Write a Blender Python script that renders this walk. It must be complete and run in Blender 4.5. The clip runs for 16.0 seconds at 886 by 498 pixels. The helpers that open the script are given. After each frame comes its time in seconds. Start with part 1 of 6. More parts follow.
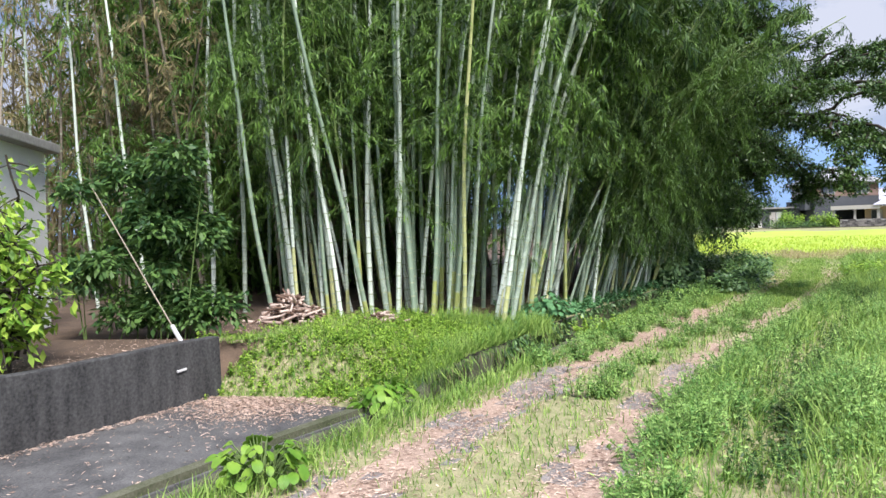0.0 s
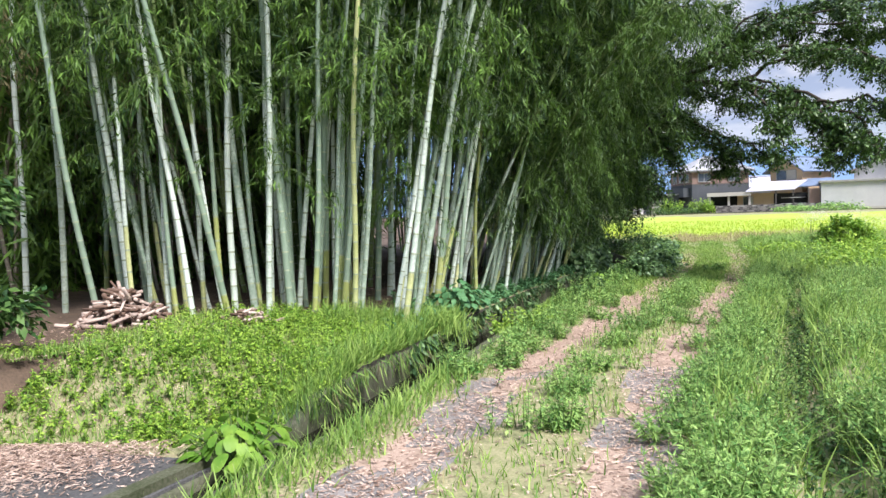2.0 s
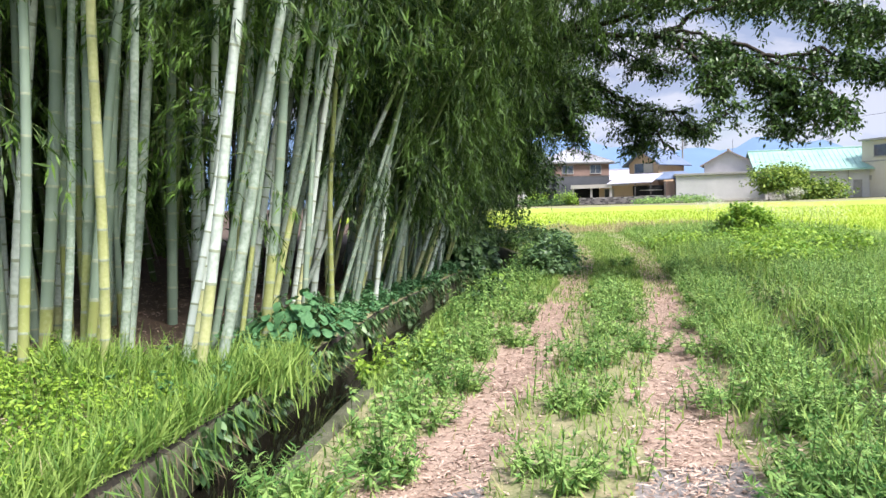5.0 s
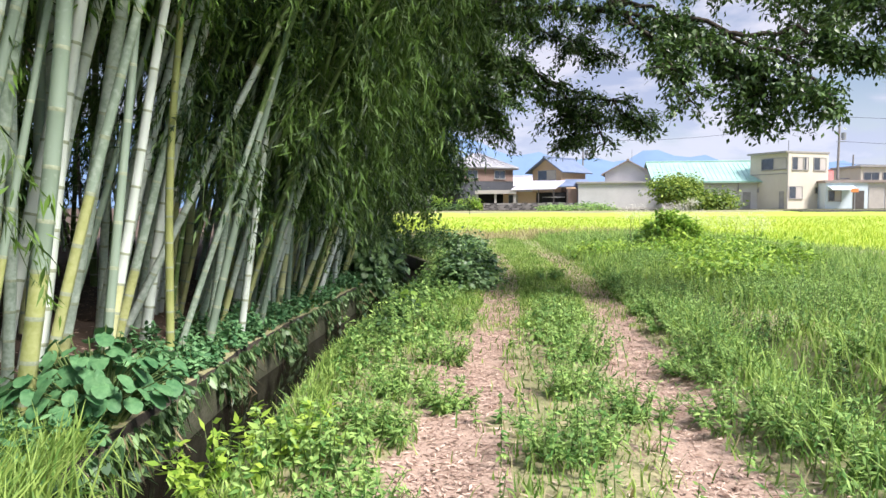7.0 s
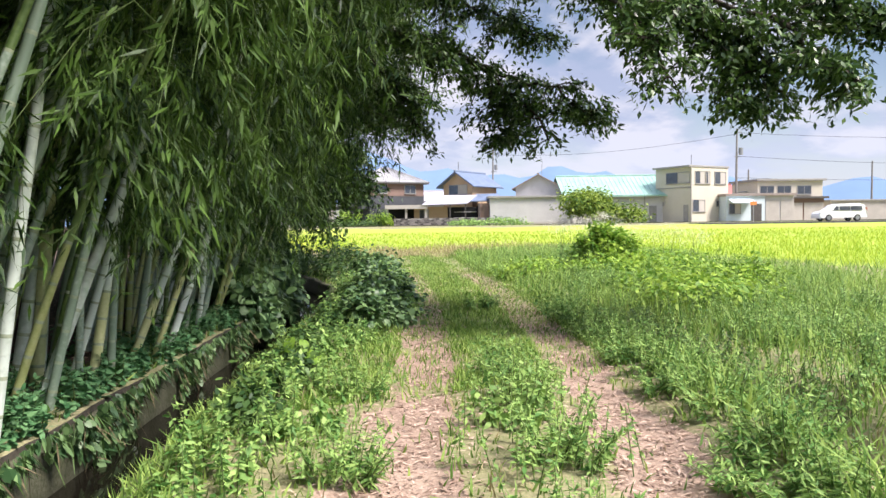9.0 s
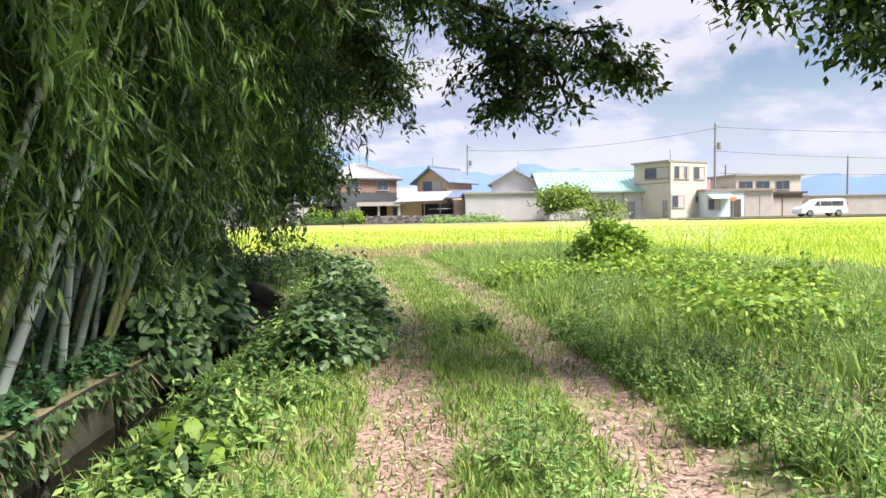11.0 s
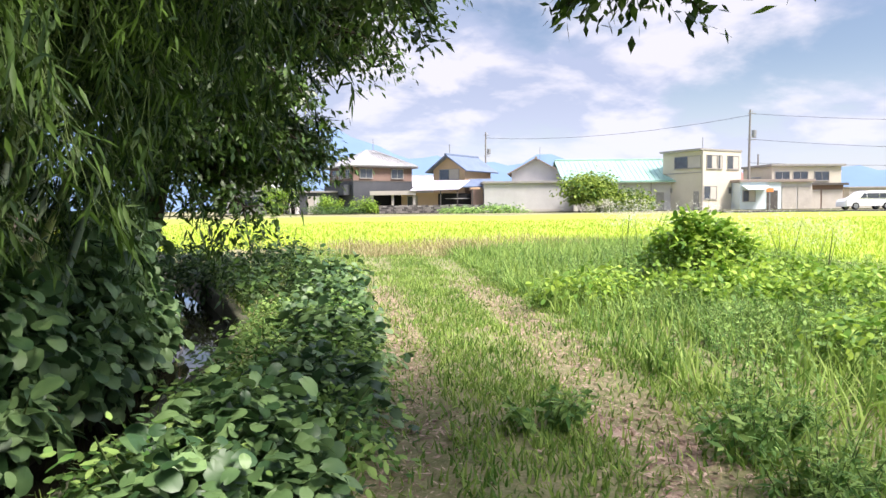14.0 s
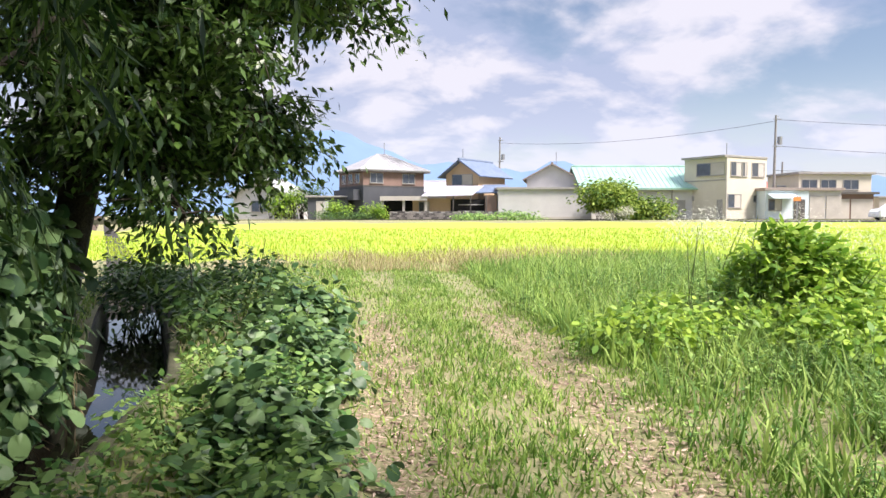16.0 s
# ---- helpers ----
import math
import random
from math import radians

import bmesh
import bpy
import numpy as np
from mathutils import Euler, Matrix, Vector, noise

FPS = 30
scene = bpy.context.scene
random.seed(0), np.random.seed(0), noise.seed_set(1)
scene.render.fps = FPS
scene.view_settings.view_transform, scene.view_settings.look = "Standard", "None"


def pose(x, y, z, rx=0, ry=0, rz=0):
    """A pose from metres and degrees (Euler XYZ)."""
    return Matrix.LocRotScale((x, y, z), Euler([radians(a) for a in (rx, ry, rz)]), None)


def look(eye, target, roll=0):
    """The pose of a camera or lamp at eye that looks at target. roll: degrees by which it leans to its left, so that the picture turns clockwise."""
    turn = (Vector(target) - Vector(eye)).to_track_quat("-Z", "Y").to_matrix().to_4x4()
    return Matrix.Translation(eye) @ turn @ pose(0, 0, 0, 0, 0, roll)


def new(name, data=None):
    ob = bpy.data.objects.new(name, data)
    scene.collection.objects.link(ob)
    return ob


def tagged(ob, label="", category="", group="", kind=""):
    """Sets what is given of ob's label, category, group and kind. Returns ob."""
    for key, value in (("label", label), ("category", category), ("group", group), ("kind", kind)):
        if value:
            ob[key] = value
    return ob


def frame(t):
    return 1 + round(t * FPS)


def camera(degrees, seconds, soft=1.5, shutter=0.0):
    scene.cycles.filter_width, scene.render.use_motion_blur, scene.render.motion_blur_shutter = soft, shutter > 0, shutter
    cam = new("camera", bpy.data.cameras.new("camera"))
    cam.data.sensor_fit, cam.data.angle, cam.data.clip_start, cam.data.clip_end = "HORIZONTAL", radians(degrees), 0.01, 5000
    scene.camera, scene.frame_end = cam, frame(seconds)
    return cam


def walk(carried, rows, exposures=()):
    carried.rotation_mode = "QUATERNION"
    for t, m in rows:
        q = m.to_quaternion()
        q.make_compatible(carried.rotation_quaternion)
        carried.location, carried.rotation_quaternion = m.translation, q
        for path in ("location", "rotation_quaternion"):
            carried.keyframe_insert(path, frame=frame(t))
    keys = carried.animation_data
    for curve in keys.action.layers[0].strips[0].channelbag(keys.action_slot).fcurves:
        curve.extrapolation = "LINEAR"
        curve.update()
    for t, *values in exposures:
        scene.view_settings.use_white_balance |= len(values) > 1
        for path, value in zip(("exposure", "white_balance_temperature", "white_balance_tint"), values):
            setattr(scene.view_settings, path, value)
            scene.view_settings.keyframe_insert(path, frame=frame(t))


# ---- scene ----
cam = camera(64.5, 16.0)
METRES, EYE, TILT, LEAN, TURN = 21.42, 2.0, 0.0, 0.0, 9.6
ROWS = [
    (0.0, 0.0, 0.0, 0.0, -0.05, -1.57, 1.74),
    (0.5, -0.0016, 0.0286, -0.0043, -2.06, -1.94, 1.88),
    (1.0, -0.0013, 0.061, -0.0085, -4.24, -2.23, 1.93),
    (1.5, -0.001, 0.0938, -0.0103, -6.63, -2.53, 1.94),
    (2.0, 0.002, 0.1275, -0.0119, -9.16, -2.73, 1.91),
    (2.5, 0.0054, 0.1613, -0.014, -11.53, -3.06, 1.82),
    (3.0, 0.0118, 0.1932, -0.0163, -13.96, -3.23, 1.8),
    (3.5, 0.0188, 0.2254, -0.0203, -15.53, -3.88, 1.8),
    (4.0, 0.0288, 0.2558, -0.0208, -17.12, -3.69, 1.9),
    (6.5, 0.076, 0.4015, -0.0246, -25.75, -3.73, 0.58),
    (7.0, 0.0904, 0.4281, -0.0256, -28.19, -3.48, 0.28),
    (7.5, 0.1042, 0.4559, -0.0269, -30.58, -3.06, 0.26),
    (8.0, 0.1195, 0.4841, -0.0271, -32.73, -2.63, 0.5),
    (8.5, 0.1349, 0.5115, -0.0283, -34.31, -2.37, 0.75),
    (9.0, 0.1521, 0.5358, -0.0278, -35.53, -2.25, 0.79),
    (11.5, 0.2381, 0.6645, -0.0293, -37.99, -2.57, 1.08),
    (12.0, 0.2565, 0.6895, -0.0289, -38.19, -2.64, 1.04),
    (12.5, 0.2751, 0.7159, -0.0297, -37.92, -2.71, 0.93),
    (13.0, 0.2934, 0.7406, -0.0295, -37.4, -2.88, 0.82),
    (13.5, 0.311, 0.7669, -0.0292, -36.81, -3.1, 0.75),
    (14.0, 0.3283, 0.7919, -0.0289, -36.44, -3.27, 0.63),
    (14.5, 0.346, 0.8177, -0.0292, -36.34, -3.22, 0.53),
    (15.0, 0.3644, 0.8415, -0.0284, -36.33, -3.04, 0.35),
    (15.5, 0.3828, 0.866, -0.0284, -36.04, -2.89, 0.16),
    (16.0, 0.3997, 0.8895, -0.0275, -35.43, -2.77, 0.08),
]
# the eye's height is above the flat path; the field rises gently towards the houses
walk(cam, [(t, pose(0, 0, EYE, TILT, LEAN, TURN) @ pose(METRES * x, METRES * y, METRES * z, 90 + pitch, roll, yaw)) for t, x, y, z, yaw, pitch, roll in ROWS],
     exposures=[(0.0, 0.86, 6200, 14), (4.0, 0.95, 6250, 15), (8.0, 0.98, 6500, 18), (12.0, 1.12, 6700, 18), (14.0, 1.17, 6700, 18), (16.0, 1.08, 6750, 18)])

# ---- light ----
SUN_FROM = Vector((0.58, -0.81, 0.0)).normalized()
SUN_UP = radians(52)
sun_data = bpy.data.lights.new("sun", "SUN")
sun_data.energy, sun_data.angle, sun_data.color = 4.3, radians(18.0), (1.0, 0.965, 0.90)
sun = new("sun", sun_data)
sun_way = SUN_FROM * math.cos(SUN_UP) + Vector((0, 0, math.sin(SUN_UP)))
sun.matrix_world = look(sun_way * 60, (0, 0, 0))

world = bpy.data.worlds.new("sky")
scene.world = world
world.use_nodes = True
wn, wl = world.node_tree.nodes, world.node_tree.links
wn.clear()


def wnode(kind, **values):
    n = wn.new(kind)
    for k, v in values.items():
        n.inputs[k].default_value = v
    return n


w_out, w_bg = wnode("ShaderNodeOutputWorld"), wnode("ShaderNodeBackground", Strength=1.0)
w_sky = wnode("ShaderNodeTexSky")
w_sky.sky_type, w_sky.sun_disc, w_sky.sun_elevation = "NISHITA", False, SUN_UP
w_sky.sun_rotation = math.atan2(SUN_FROM.x, SUN_FROM.y)
w_dim = wnode("ShaderNodeVectorMath")
w_dim.operation = "SCALE"
w_dim.inputs["Scale"].default_value = 0.068
wl.new(w_sky.outputs["Color"], w_dim.inputs[0])
# cumulus clouds on a flat layer overhead
w_tc = wnode("ShaderNodeTexCoord")
w_sep = wnode("ShaderNodeSeparateXYZ")
wl.new(w_tc.outputs["Generated"], w_sep.inputs[0])
w_lift = wnode("ShaderNodeMath")
w_lift.operation, w_lift.inputs[1].default_value = "ADD", 0.30
wl.new(w_sep.outputs["Z"], w_lift.inputs[0])
w_max = wnode("ShaderNodeMath")
w_max.operation, w_max.inputs[1].default_value = "MAXIMUM", 0.05
wl.new(w_lift.outputs[0], w_max.inputs[0])
w_div = wnode("ShaderNodeVectorMath")
w_div.operation = "DIVIDE"
w_com = wnode("ShaderNodeCombineXYZ")
for s in "XYZ":
    wl.new(w_max.outputs[0], w_com.inputs[s])
wl.new(w_tc.outputs["Generated"], w_div.inputs[0])
wl.new(w_com.outputs[0], w_div.inputs[1])
w_n1 = wnode("ShaderNodeTexNoise", Scale=1.7, Detail=10.0, Roughness=0.52, Distortion=0.1)
wl.new(w_div.outputs[0], w_n1.inputs["Vector"])
w_mask = wnode("ShaderNodeMapRange")
w_mask.interpolation_type = "SMOOTHSTEP"
w_mask.inputs["From Min"].default_value, w_mask.inputs["From Max"].default_value = 0.38, 0.50
wl.new(w_n1.outputs["Fac"], w_mask.inputs["Value"])
w_n2 = wnode("ShaderNodeTexNoise", Scale=3.4, Detail=8.0, Roughness=0.55, Distortion=0.2)
wl.new(w_div.outputs[0], w_n2.inputs["Vector"])
w_ramp = wnode("ShaderNodeValToRGB")
w_ramp.color_ramp.elements[0].position, w_ramp.color_ramp.elements[0].color = 0.43, (0.235, 0.285, 0.39, 1)
w_ramp.color_ramp.elements[1].position, w_ramp.color_ramp.elements[1].color = 0.56, (0.40, 0.42, 0.475, 1)
wl.new(w_n2.outputs["Fac"], w_ramp.inputs[0])
w_mix = wnode("ShaderNodeMix")
w_mix.data_type = "RGBA"
wl.new(w_mask.outputs[0], w_mix.inputs[0])
wl.new(w_dim.outputs[0], w_mix.inputs[6])
wl.new(w_ramp.outputs[0], w_mix.inputs[7])
# pale haze low over the horizon
w_low = wnode("ShaderNodeMapRange")
w_low.interpolation_type = "SMOOTHSTEP"
for k, v in (("From Min", 0.0), ("From Max", 0.20), ("To Min", 0.75), ("To Max", 0.0)):
    w_low.inputs[k].default_value = v
wl.new(w_sep.outputs["Z"], w_low.inputs["Value"])
w_haze = wnode("ShaderNodeMix")
w_haze.data_type = "RGBA"
w_haze.inputs[7].default_value = (0.40, 0.45, 0.53, 1)
wl.new(w_low.outputs[0], w_haze.inputs[0])
wl.new(w_mix.outputs[2], w_haze.inputs[6])
# an overcast sky is brightest overhead
w_top = wnode("ShaderNodeMapRange")
w_top.interpolation_type = "SMOOTHSTEP"
for k, v in (("From Min", 0.30), ("From Max", 0.95), ("To Min", 1.0), ("To Max", 2.3)):
    w_top.inputs[k].default_value = v
wl.new(w_sep.outputs["Z"], w_top.inputs["Value"])
wl.new(w_top.outputs[0], w_bg.inputs["Strength"])
wl.new(w_haze.outputs[2], w_bg.inputs["Color"])
wl.new(w_bg.outputs[0], w_out.inputs[0])


# ---- materials ----
def mat(name, a, b, rough=0.8, scale=6.0, fine=60.0, bump=0.15, bump_scale=40.0, island=0.0, rand=0.0, translucent=0.0, metal=0.0, detail=6.0, spec=0.3, glow=None, stretch=1.0):
    """Two base colours mixed by a large and a fine noise, varied per island or per object, with a fine relief."""
    m = bpy.data.materials.new(name)
    m.use_nodes = True
    nt = m.node_tree
    nd, lk = nt.nodes, nt.links
    bs = nd["Principled BSDF"]
    bs.inputs["Roughness"].default_value = rough
    bs.inputs["Metallic"].default_value = metal
    bs.inputs["Specular IOR Level"].default_value = spec
    tc = nd.new("ShaderNodeTexCoord")
    n1 = nd.new("ShaderNodeTexNoise")
    n1.inputs["Scale"].default_value, n1.inputs["Detail"].default_value = scale, detail
    n2 = nd.new("ShaderNodeTexNoise")
    n2.inputs["Scale"].default_value, n2.inputs["Detail"].default_value = fine, 3.0
    mp = nd.new("ShaderNodeMapping")
    mp.inputs["Scale"].default_value = (1.0, 1.0, 1.0 / stretch)
    lk.new(tc.outputs["Object"], mp.inputs["Vector"])
    lk.new(mp.outputs[0], n1.inputs["Vector"])
    lk.new(tc.outputs["Object"], n2.inputs["Vector"])
    add = nd.new("ShaderNodeMath")
    add.operation = "MULTIPLY_ADD"
    add.inputs[1].default_value = 0.5
    lk.new(n2.outputs["Fac"], add.inputs[0])
    half = nd.new("ShaderNodeMath")
    half.operation, half.inputs[1].default_value = "MULTIPLY", 0.5
    lk.new(n1.outputs["Fac"], half.inputs[0])
    lk.new(half.outputs[0], add.inputs[2])
    last = add.outputs[0]
    for amount, kind, out in ((island, "ShaderNodeNewGeometry", "Random Per Island"), (rand, "ShaderNodeObjectInfo", "Random")):
        if amount:
            g = nd.new(kind)
            k = nd.new("ShaderNodeMath")
            k.operation = "MULTIPLY_ADD"
            k.inputs[1].default_value = amount
            lk.new(g.outputs[out], k.inputs[0])
            sub = nd.new("ShaderNodeMath")
            sub.operation, sub.inputs[1].default_value = "SUBTRACT", amount / 2
            lk.new(last, sub.inputs[0])
            lk.new(sub.outputs[0], k.inputs[2])
            last = k.outputs[0]
    ramp = nd.new("ShaderNodeValToRGB")
    ramp.color_ramp.elements[0].position, ramp.color_ramp.elements[0].color = 0.3, (*a, 1)
    ramp.color_ramp.elements[1].position, ramp.color_ramp.elements[1].color = 0.7, (*b, 1)
    lk.new(last, ramp.inputs[0])
    lk.new(ramp.outputs[0], bs.inputs["Base Color"])
    if bump:
        n3 = nd.new("ShaderNodeTexNoise")
        n3.inputs["Scale"].default_value, n3.inputs["Detail"].default_value = bump_scale, 5.0
        lk.new(tc.outputs["Object"], n3.inputs["Vector"])
        bp = nd.new("ShaderNodeBump")
        bp.inputs["Strength"].default_value, bp.inputs["Distance"].default_value = bump, 0.02
        lk.new(n3.outputs["Fac"], bp.inputs["Height"])
        lk.new(bp.outputs[0], bs.inputs["Normal"])
    if translucent:
        tr = nd.new("ShaderNodeBsdfTranslucent")
        lk.new(ramp.outputs[0], tr.inputs["Color"])
        mx = nd.new("ShaderNodeMixShader")
        mx.inputs[0].default_value = translucent
        lk.new(bs.outputs[0], mx.inputs[1])
        lk.new(tr.outputs[0], mx.inputs[2])
        lk.new(mx.outputs[0], nd["Material Output"].inputs["Surface"])
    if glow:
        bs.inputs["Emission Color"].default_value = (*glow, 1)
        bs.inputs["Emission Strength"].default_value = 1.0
    return m


M_LITTER = mat("bamboo_leaf_litter", (0.22, 0.155, 0.115), (0.50, 0.37, 0.29), 0.9, 3.0, 55, 0.5, 60)
M_SOIL = mat("grassy_soil", (0.12, 0.15, 0.05), (0.38, 0.33, 0.20), 0.95, 5.0, 55, 0.4, 50)
# brown litter, darkened to hold the shade of grove and shrub
M_GROVE = mat("shaded_grove_litter", (0.05, 0.036, 0.026), (0.14, 0.095, 0.065), 0.95, 2.5, 45, 0.5, 40)
M_FIELD = mat("field_ground", (0.22, 0.35, 0.04), (0.42, 0.46, 0.075), 0.95, 0.25, 9.0, 0.3, 20)
M_GRAVEL = mat("grey_gravel", (0.14, 0.13, 0.125), (0.32, 0.29, 0.27), 0.95, 4.0, 70, 0.7, 90)
M_MUD = mat("ditch_mud", (0.02, 0.018, 0.014), (0.05, 0.042, 0.03), 0.7, 4, 30, 0.3, 30)
M_CONC_DARK = mat("stained_concrete", (0.012, 0.012, 0.013), (0.085, 0.083, 0.082), 0.9, 7.0, 30, 0.3, 80, stretch=7.0)
M_CONC = mat("mossy_concrete", (0.03, 0.042, 0.012), (0.14, 0.135, 0.095), 0.9, 3.0, 40, 0.35, 70)
M_SLAB = mat("slab_concrete", (0.025, 0.025, 0.027), (0.15, 0.145, 0.14), 0.9, 2.6, 60, 0.3, 90)
M_CULM = mat("bamboo_culm", (0.22, 0.29, 0.21), (0.58, 0.64, 0.56), 0.45, 3.0, 25, 0.05, 60, rand=0.9, spec=0.4, stretch=4.0)
M_CULM_Y = mat("yellow_culm", (0.32, 0.35, 0.12), (0.52, 0.53, 0.27), 0.4, 1.0, 30, 0.05, 60, rand=0.5)
M_CULM_D = mat("dry_culm", (0.09, 0.075, 0.055), (0.30, 0.26, 0.20), 0.6, 0.8, 30, 0.08, 60, rand=0.7)
M_NODE = mat("culm_node", (0.20, 0.24, 0.14), (0.42, 0.46, 0.33), 0.7, 8, 40, 0.1, 60)
M_BLEAF = mat("bamboo_leaf", (0.018, 0.05, 0.014), (0.15, 0.27, 0.045), 0.5, 1.3, 5, 0, island=0.45, rand=0.3, translucent=0.3)
# darker copy of the bamboo leaf, with the grove's shade in its colour
M_BLEAF_SHADE = mat("shaded_bamboo_leaf", (0.013, 0.038, 0.012), (0.10, 0.185, 0.032), 0.5, 1.3, 5, 0, island=0.45, rand=0.3, translucent=0.22)
# dark green copy of the culm, shade under the leaves included in its colour
M_CULM_G_SHADE = mat("shaded_green_culm", (0.07, 0.12, 0.03), (0.24, 0.31, 0.11), 0.45, 2.0, 25, 0.05, 60, rand=0.6, stretch=4.0)
M_BLEAF_D = mat("dry_bamboo_leaf", (0.10, 0.09, 0.04), (0.30, 0.25, 0.12), 0.7, 0.6, 4, 0, island=0.5, rand=0.3, translucent=0.3)
M_TLEAF = mat("evergreen_leaf", (0.018, 0.05, 0.012), (0.095, 0.175, 0.035), 0.4, 0.7, 4, 0, island=0.6, translucent=0.22, spec=0.5)
M_IVY = mat("ivy_leaf", (0.04, 0.10, 0.035), (0.18, 0.30, 0.11), 0.46, 1.0, 5, 0, island=0.6, translucent=0.18, spec=0.5)
M_WEED = mat("weed_leaf", (0.09, 0.22, 0.05), (0.36, 0.53, 0.15), 0.6, 0.8, 5, 0, island=0.5, translucent=0.3)
M_BRIGHT = mat("bright_leaf", (0.12, 0.26, 0.03), (0.40, 0.56, 0.08), 0.5, 1.0, 6, 0, island=0.5, translucent=0.35)
M_BUTTER = mat("butterbur_leaf", (0.05, 0.16, 0.06), (0.18, 0.36, 0.15), 0.6, 6.0, 30, 0.2, 40, island=0.4, translucent=0.2)
M_SHRUB = mat("shrub_leaf", (0.025, 0.07, 0.02), (0.11, 0.20, 0.05), 0.5, 0.8, 5, 0, island=0.6, translucent=0.25)
M_BUSH = mat("bush_leaf", (0.07, 0.15, 0.025), (0.32, 0.42, 0.07), 0.55, 0.5, 4, 0, island=0.6, translucent=0.3)
M_GRASS = mat("grass_blade", (0.11, 0.23, 0.04), (0.36, 0.50, 0.12), 0.6, 0.5, 3, 0, island=0.55, translucent=0.35)
M_RICE = mat("rice_blade", (0.26, 0.42, 0.03), (0.49, 0.57, 0.065), 0.6, 0.12, 1.5, 0, island=0.4, translucent=0.35)
M_STRAW = mat("dry_leaf", (0.24, 0.16, 0.12), (0.60, 0.45, 0.36), 0.85, 2, 10, 0, island=0.8, translucent=0.1)
M_DRYGRASS = mat("dry_grass", (0.30, 0.25, 0.12), (0.52, 0.46, 0.26), 0.8, 2, 10, 0, island=0.6, translucent=0.25)
M_HANG = mat("withered_grass", (0.08, 0.065, 0.035), (0.26, 0.21, 0.12), 0.85, 2, 10, 0, island=0.7, translucent=0.15)
M_FLOWER = mat("white_blossom", (0.6, 0.6, 0.5), (0.85, 0.84, 0.74), 0.8, 3, 10, 0, island=0.3, translucent=0.3)
M_BARK = mat("dark_bark", (0.02, 0.017, 0.013), (0.08, 0.065, 0.05), 0.95, 5, 40, 0.6, 40)
M_STEM = mat("green_stem", (0.06, 0.11, 0.03), (0.16, 0.22, 0.07), 0.7, 3, 20, 0)
M_LOG = mat("cut_wood", (0.15, 0.095, 0.07), (0.52, 0.41, 0.35), 0.9, 4, 40, 0.3, 60, rand=0.8)
M_WOODEND = mat("log_end", (0.35, 0.25, 0.17), (0.58, 0.46, 0.34), 0.9, 12, 60, 0.2, 60)
M_WHITE = mat("white_plaster", (0.42, 0.41, 0.41), (0.57, 0.56, 0.55), 0.85, 0.8, 12, 0.08, 60)
M_SHED = mat("shed_paint", (0.72, 0.73, 0.74), (0.82, 0.82, 0.82), 0.7, 1.2, 20, 0.05, 60, stretch=5.0)
M_CREAM = mat("cream_plaster", (0.48, 0.44, 0.36), (0.60, 0.56, 0.47), 0.85, 0.6, 12, 0.08, 60)
M_TAN = mat("tan_plaster", (0.40, 0.28, 0.18), (0.54, 0.40, 0.27), 0.85, 0.6, 12, 0.08, 60)
M_BROWN = mat("brown_siding", (0.17, 0.11, 0.09), (0.24, 0.165, 0.14), 0.8, 0.6, 15, 0.1, 40)
M_CHAR = mat("charcoal_siding", (0.045, 0.05, 0.06), (0.085, 0.09, 0.10), 0.7, 0.8, 15, 0.1, 40)
M_PALEBLUE = mat("pale_blue_siding", (0.46, 0.55, 0.60), (0.62, 0.70, 0.74), 0.7, 0.8, 15, 0.08, 40)
M_TRIM = mat("dark_trim", (0.06, 0.055, 0.055), (0.12, 0.11, 0.10), 0.6, 2, 15, 0.05, 40)
M_GREYTRIM = mat("grey_trim", (0.22, 0.21, 0.20), (0.36, 0.35, 0.33), 0.6, 2, 15, 0.05, 40)
M_ROOFGREY = mat("grey_roof_tile", (0.26, 0.26, 0.27), (0.42, 0.42, 0.43), 0.55, 1.0, 10, 0.3, 12)
M_ROOFBLUE = mat("blue_roof_tile", (0.10, 0.14, 0.22), (0.20, 0.25, 0.35), 0.45, 1.0, 10, 0.3, 12)
M_ROOFGREEN = mat("green_metal_roof", (0.25, 0.43, 0.37), (0.38, 0.56, 0.48), 0.5, 0.6, 8, 0.05, 20, metal=0.2)
M_ROOFPALE = mat("pale_sheet_roof", (0.45, 0.44, 0.52), (0.66, 0.64, 0.72), 0.4, 0.6, 8, 0.05, 20, metal=0.2)
M_ROOFBROWN = mat("brown_roof", (0.20, 0.16, 0.14), (0.34, 0.29, 0.26), 0.7, 1.0, 10, 0.3, 12)
M_ROOFRED = mat("red_roof", (0.34, 0.10, 0.09), (0.50, 0.19, 0.16), 0.7, 1.0, 10, 0.3, 12)
M_GLASS = mat("window_glass", (0.03, 0.035, 0.04), (0.09, 0.10, 0.11), 0.08, 1.0, 3, 0, spec=0.8)
M_CURTAIN = mat("shutter_panel", (0.36, 0.33, 0.30), (0.50, 0.47, 0.43), 0.7, 1.0, 12, 0.05, 30)
# near-black colour in place of the shade inside carport and lean-to
M_DARK = mat("interior_shade", (0.01, 0.01, 0.012), (0.03, 0.03, 0.03), 0.9, 1.0, 8, 0)
M_BLOCK = mat("grey_block", (0.07, 0.065, 0.065), (0.24, 0.22, 0.21), 0.9, 2.0, 20, 0.3, 30, rand=0.5)
M_POLE = mat("concrete_pole", (0.17, 0.16, 0.15), (0.30, 0.29, 0.28), 0.8, 2, 20, 0.1, 40)
M_METAL = mat("grey_metal", (0.22, 0.23, 0.25), (0.38, 0.39, 0.40), 0.45, 2, 20, 0.05, 40, metal=0.6)
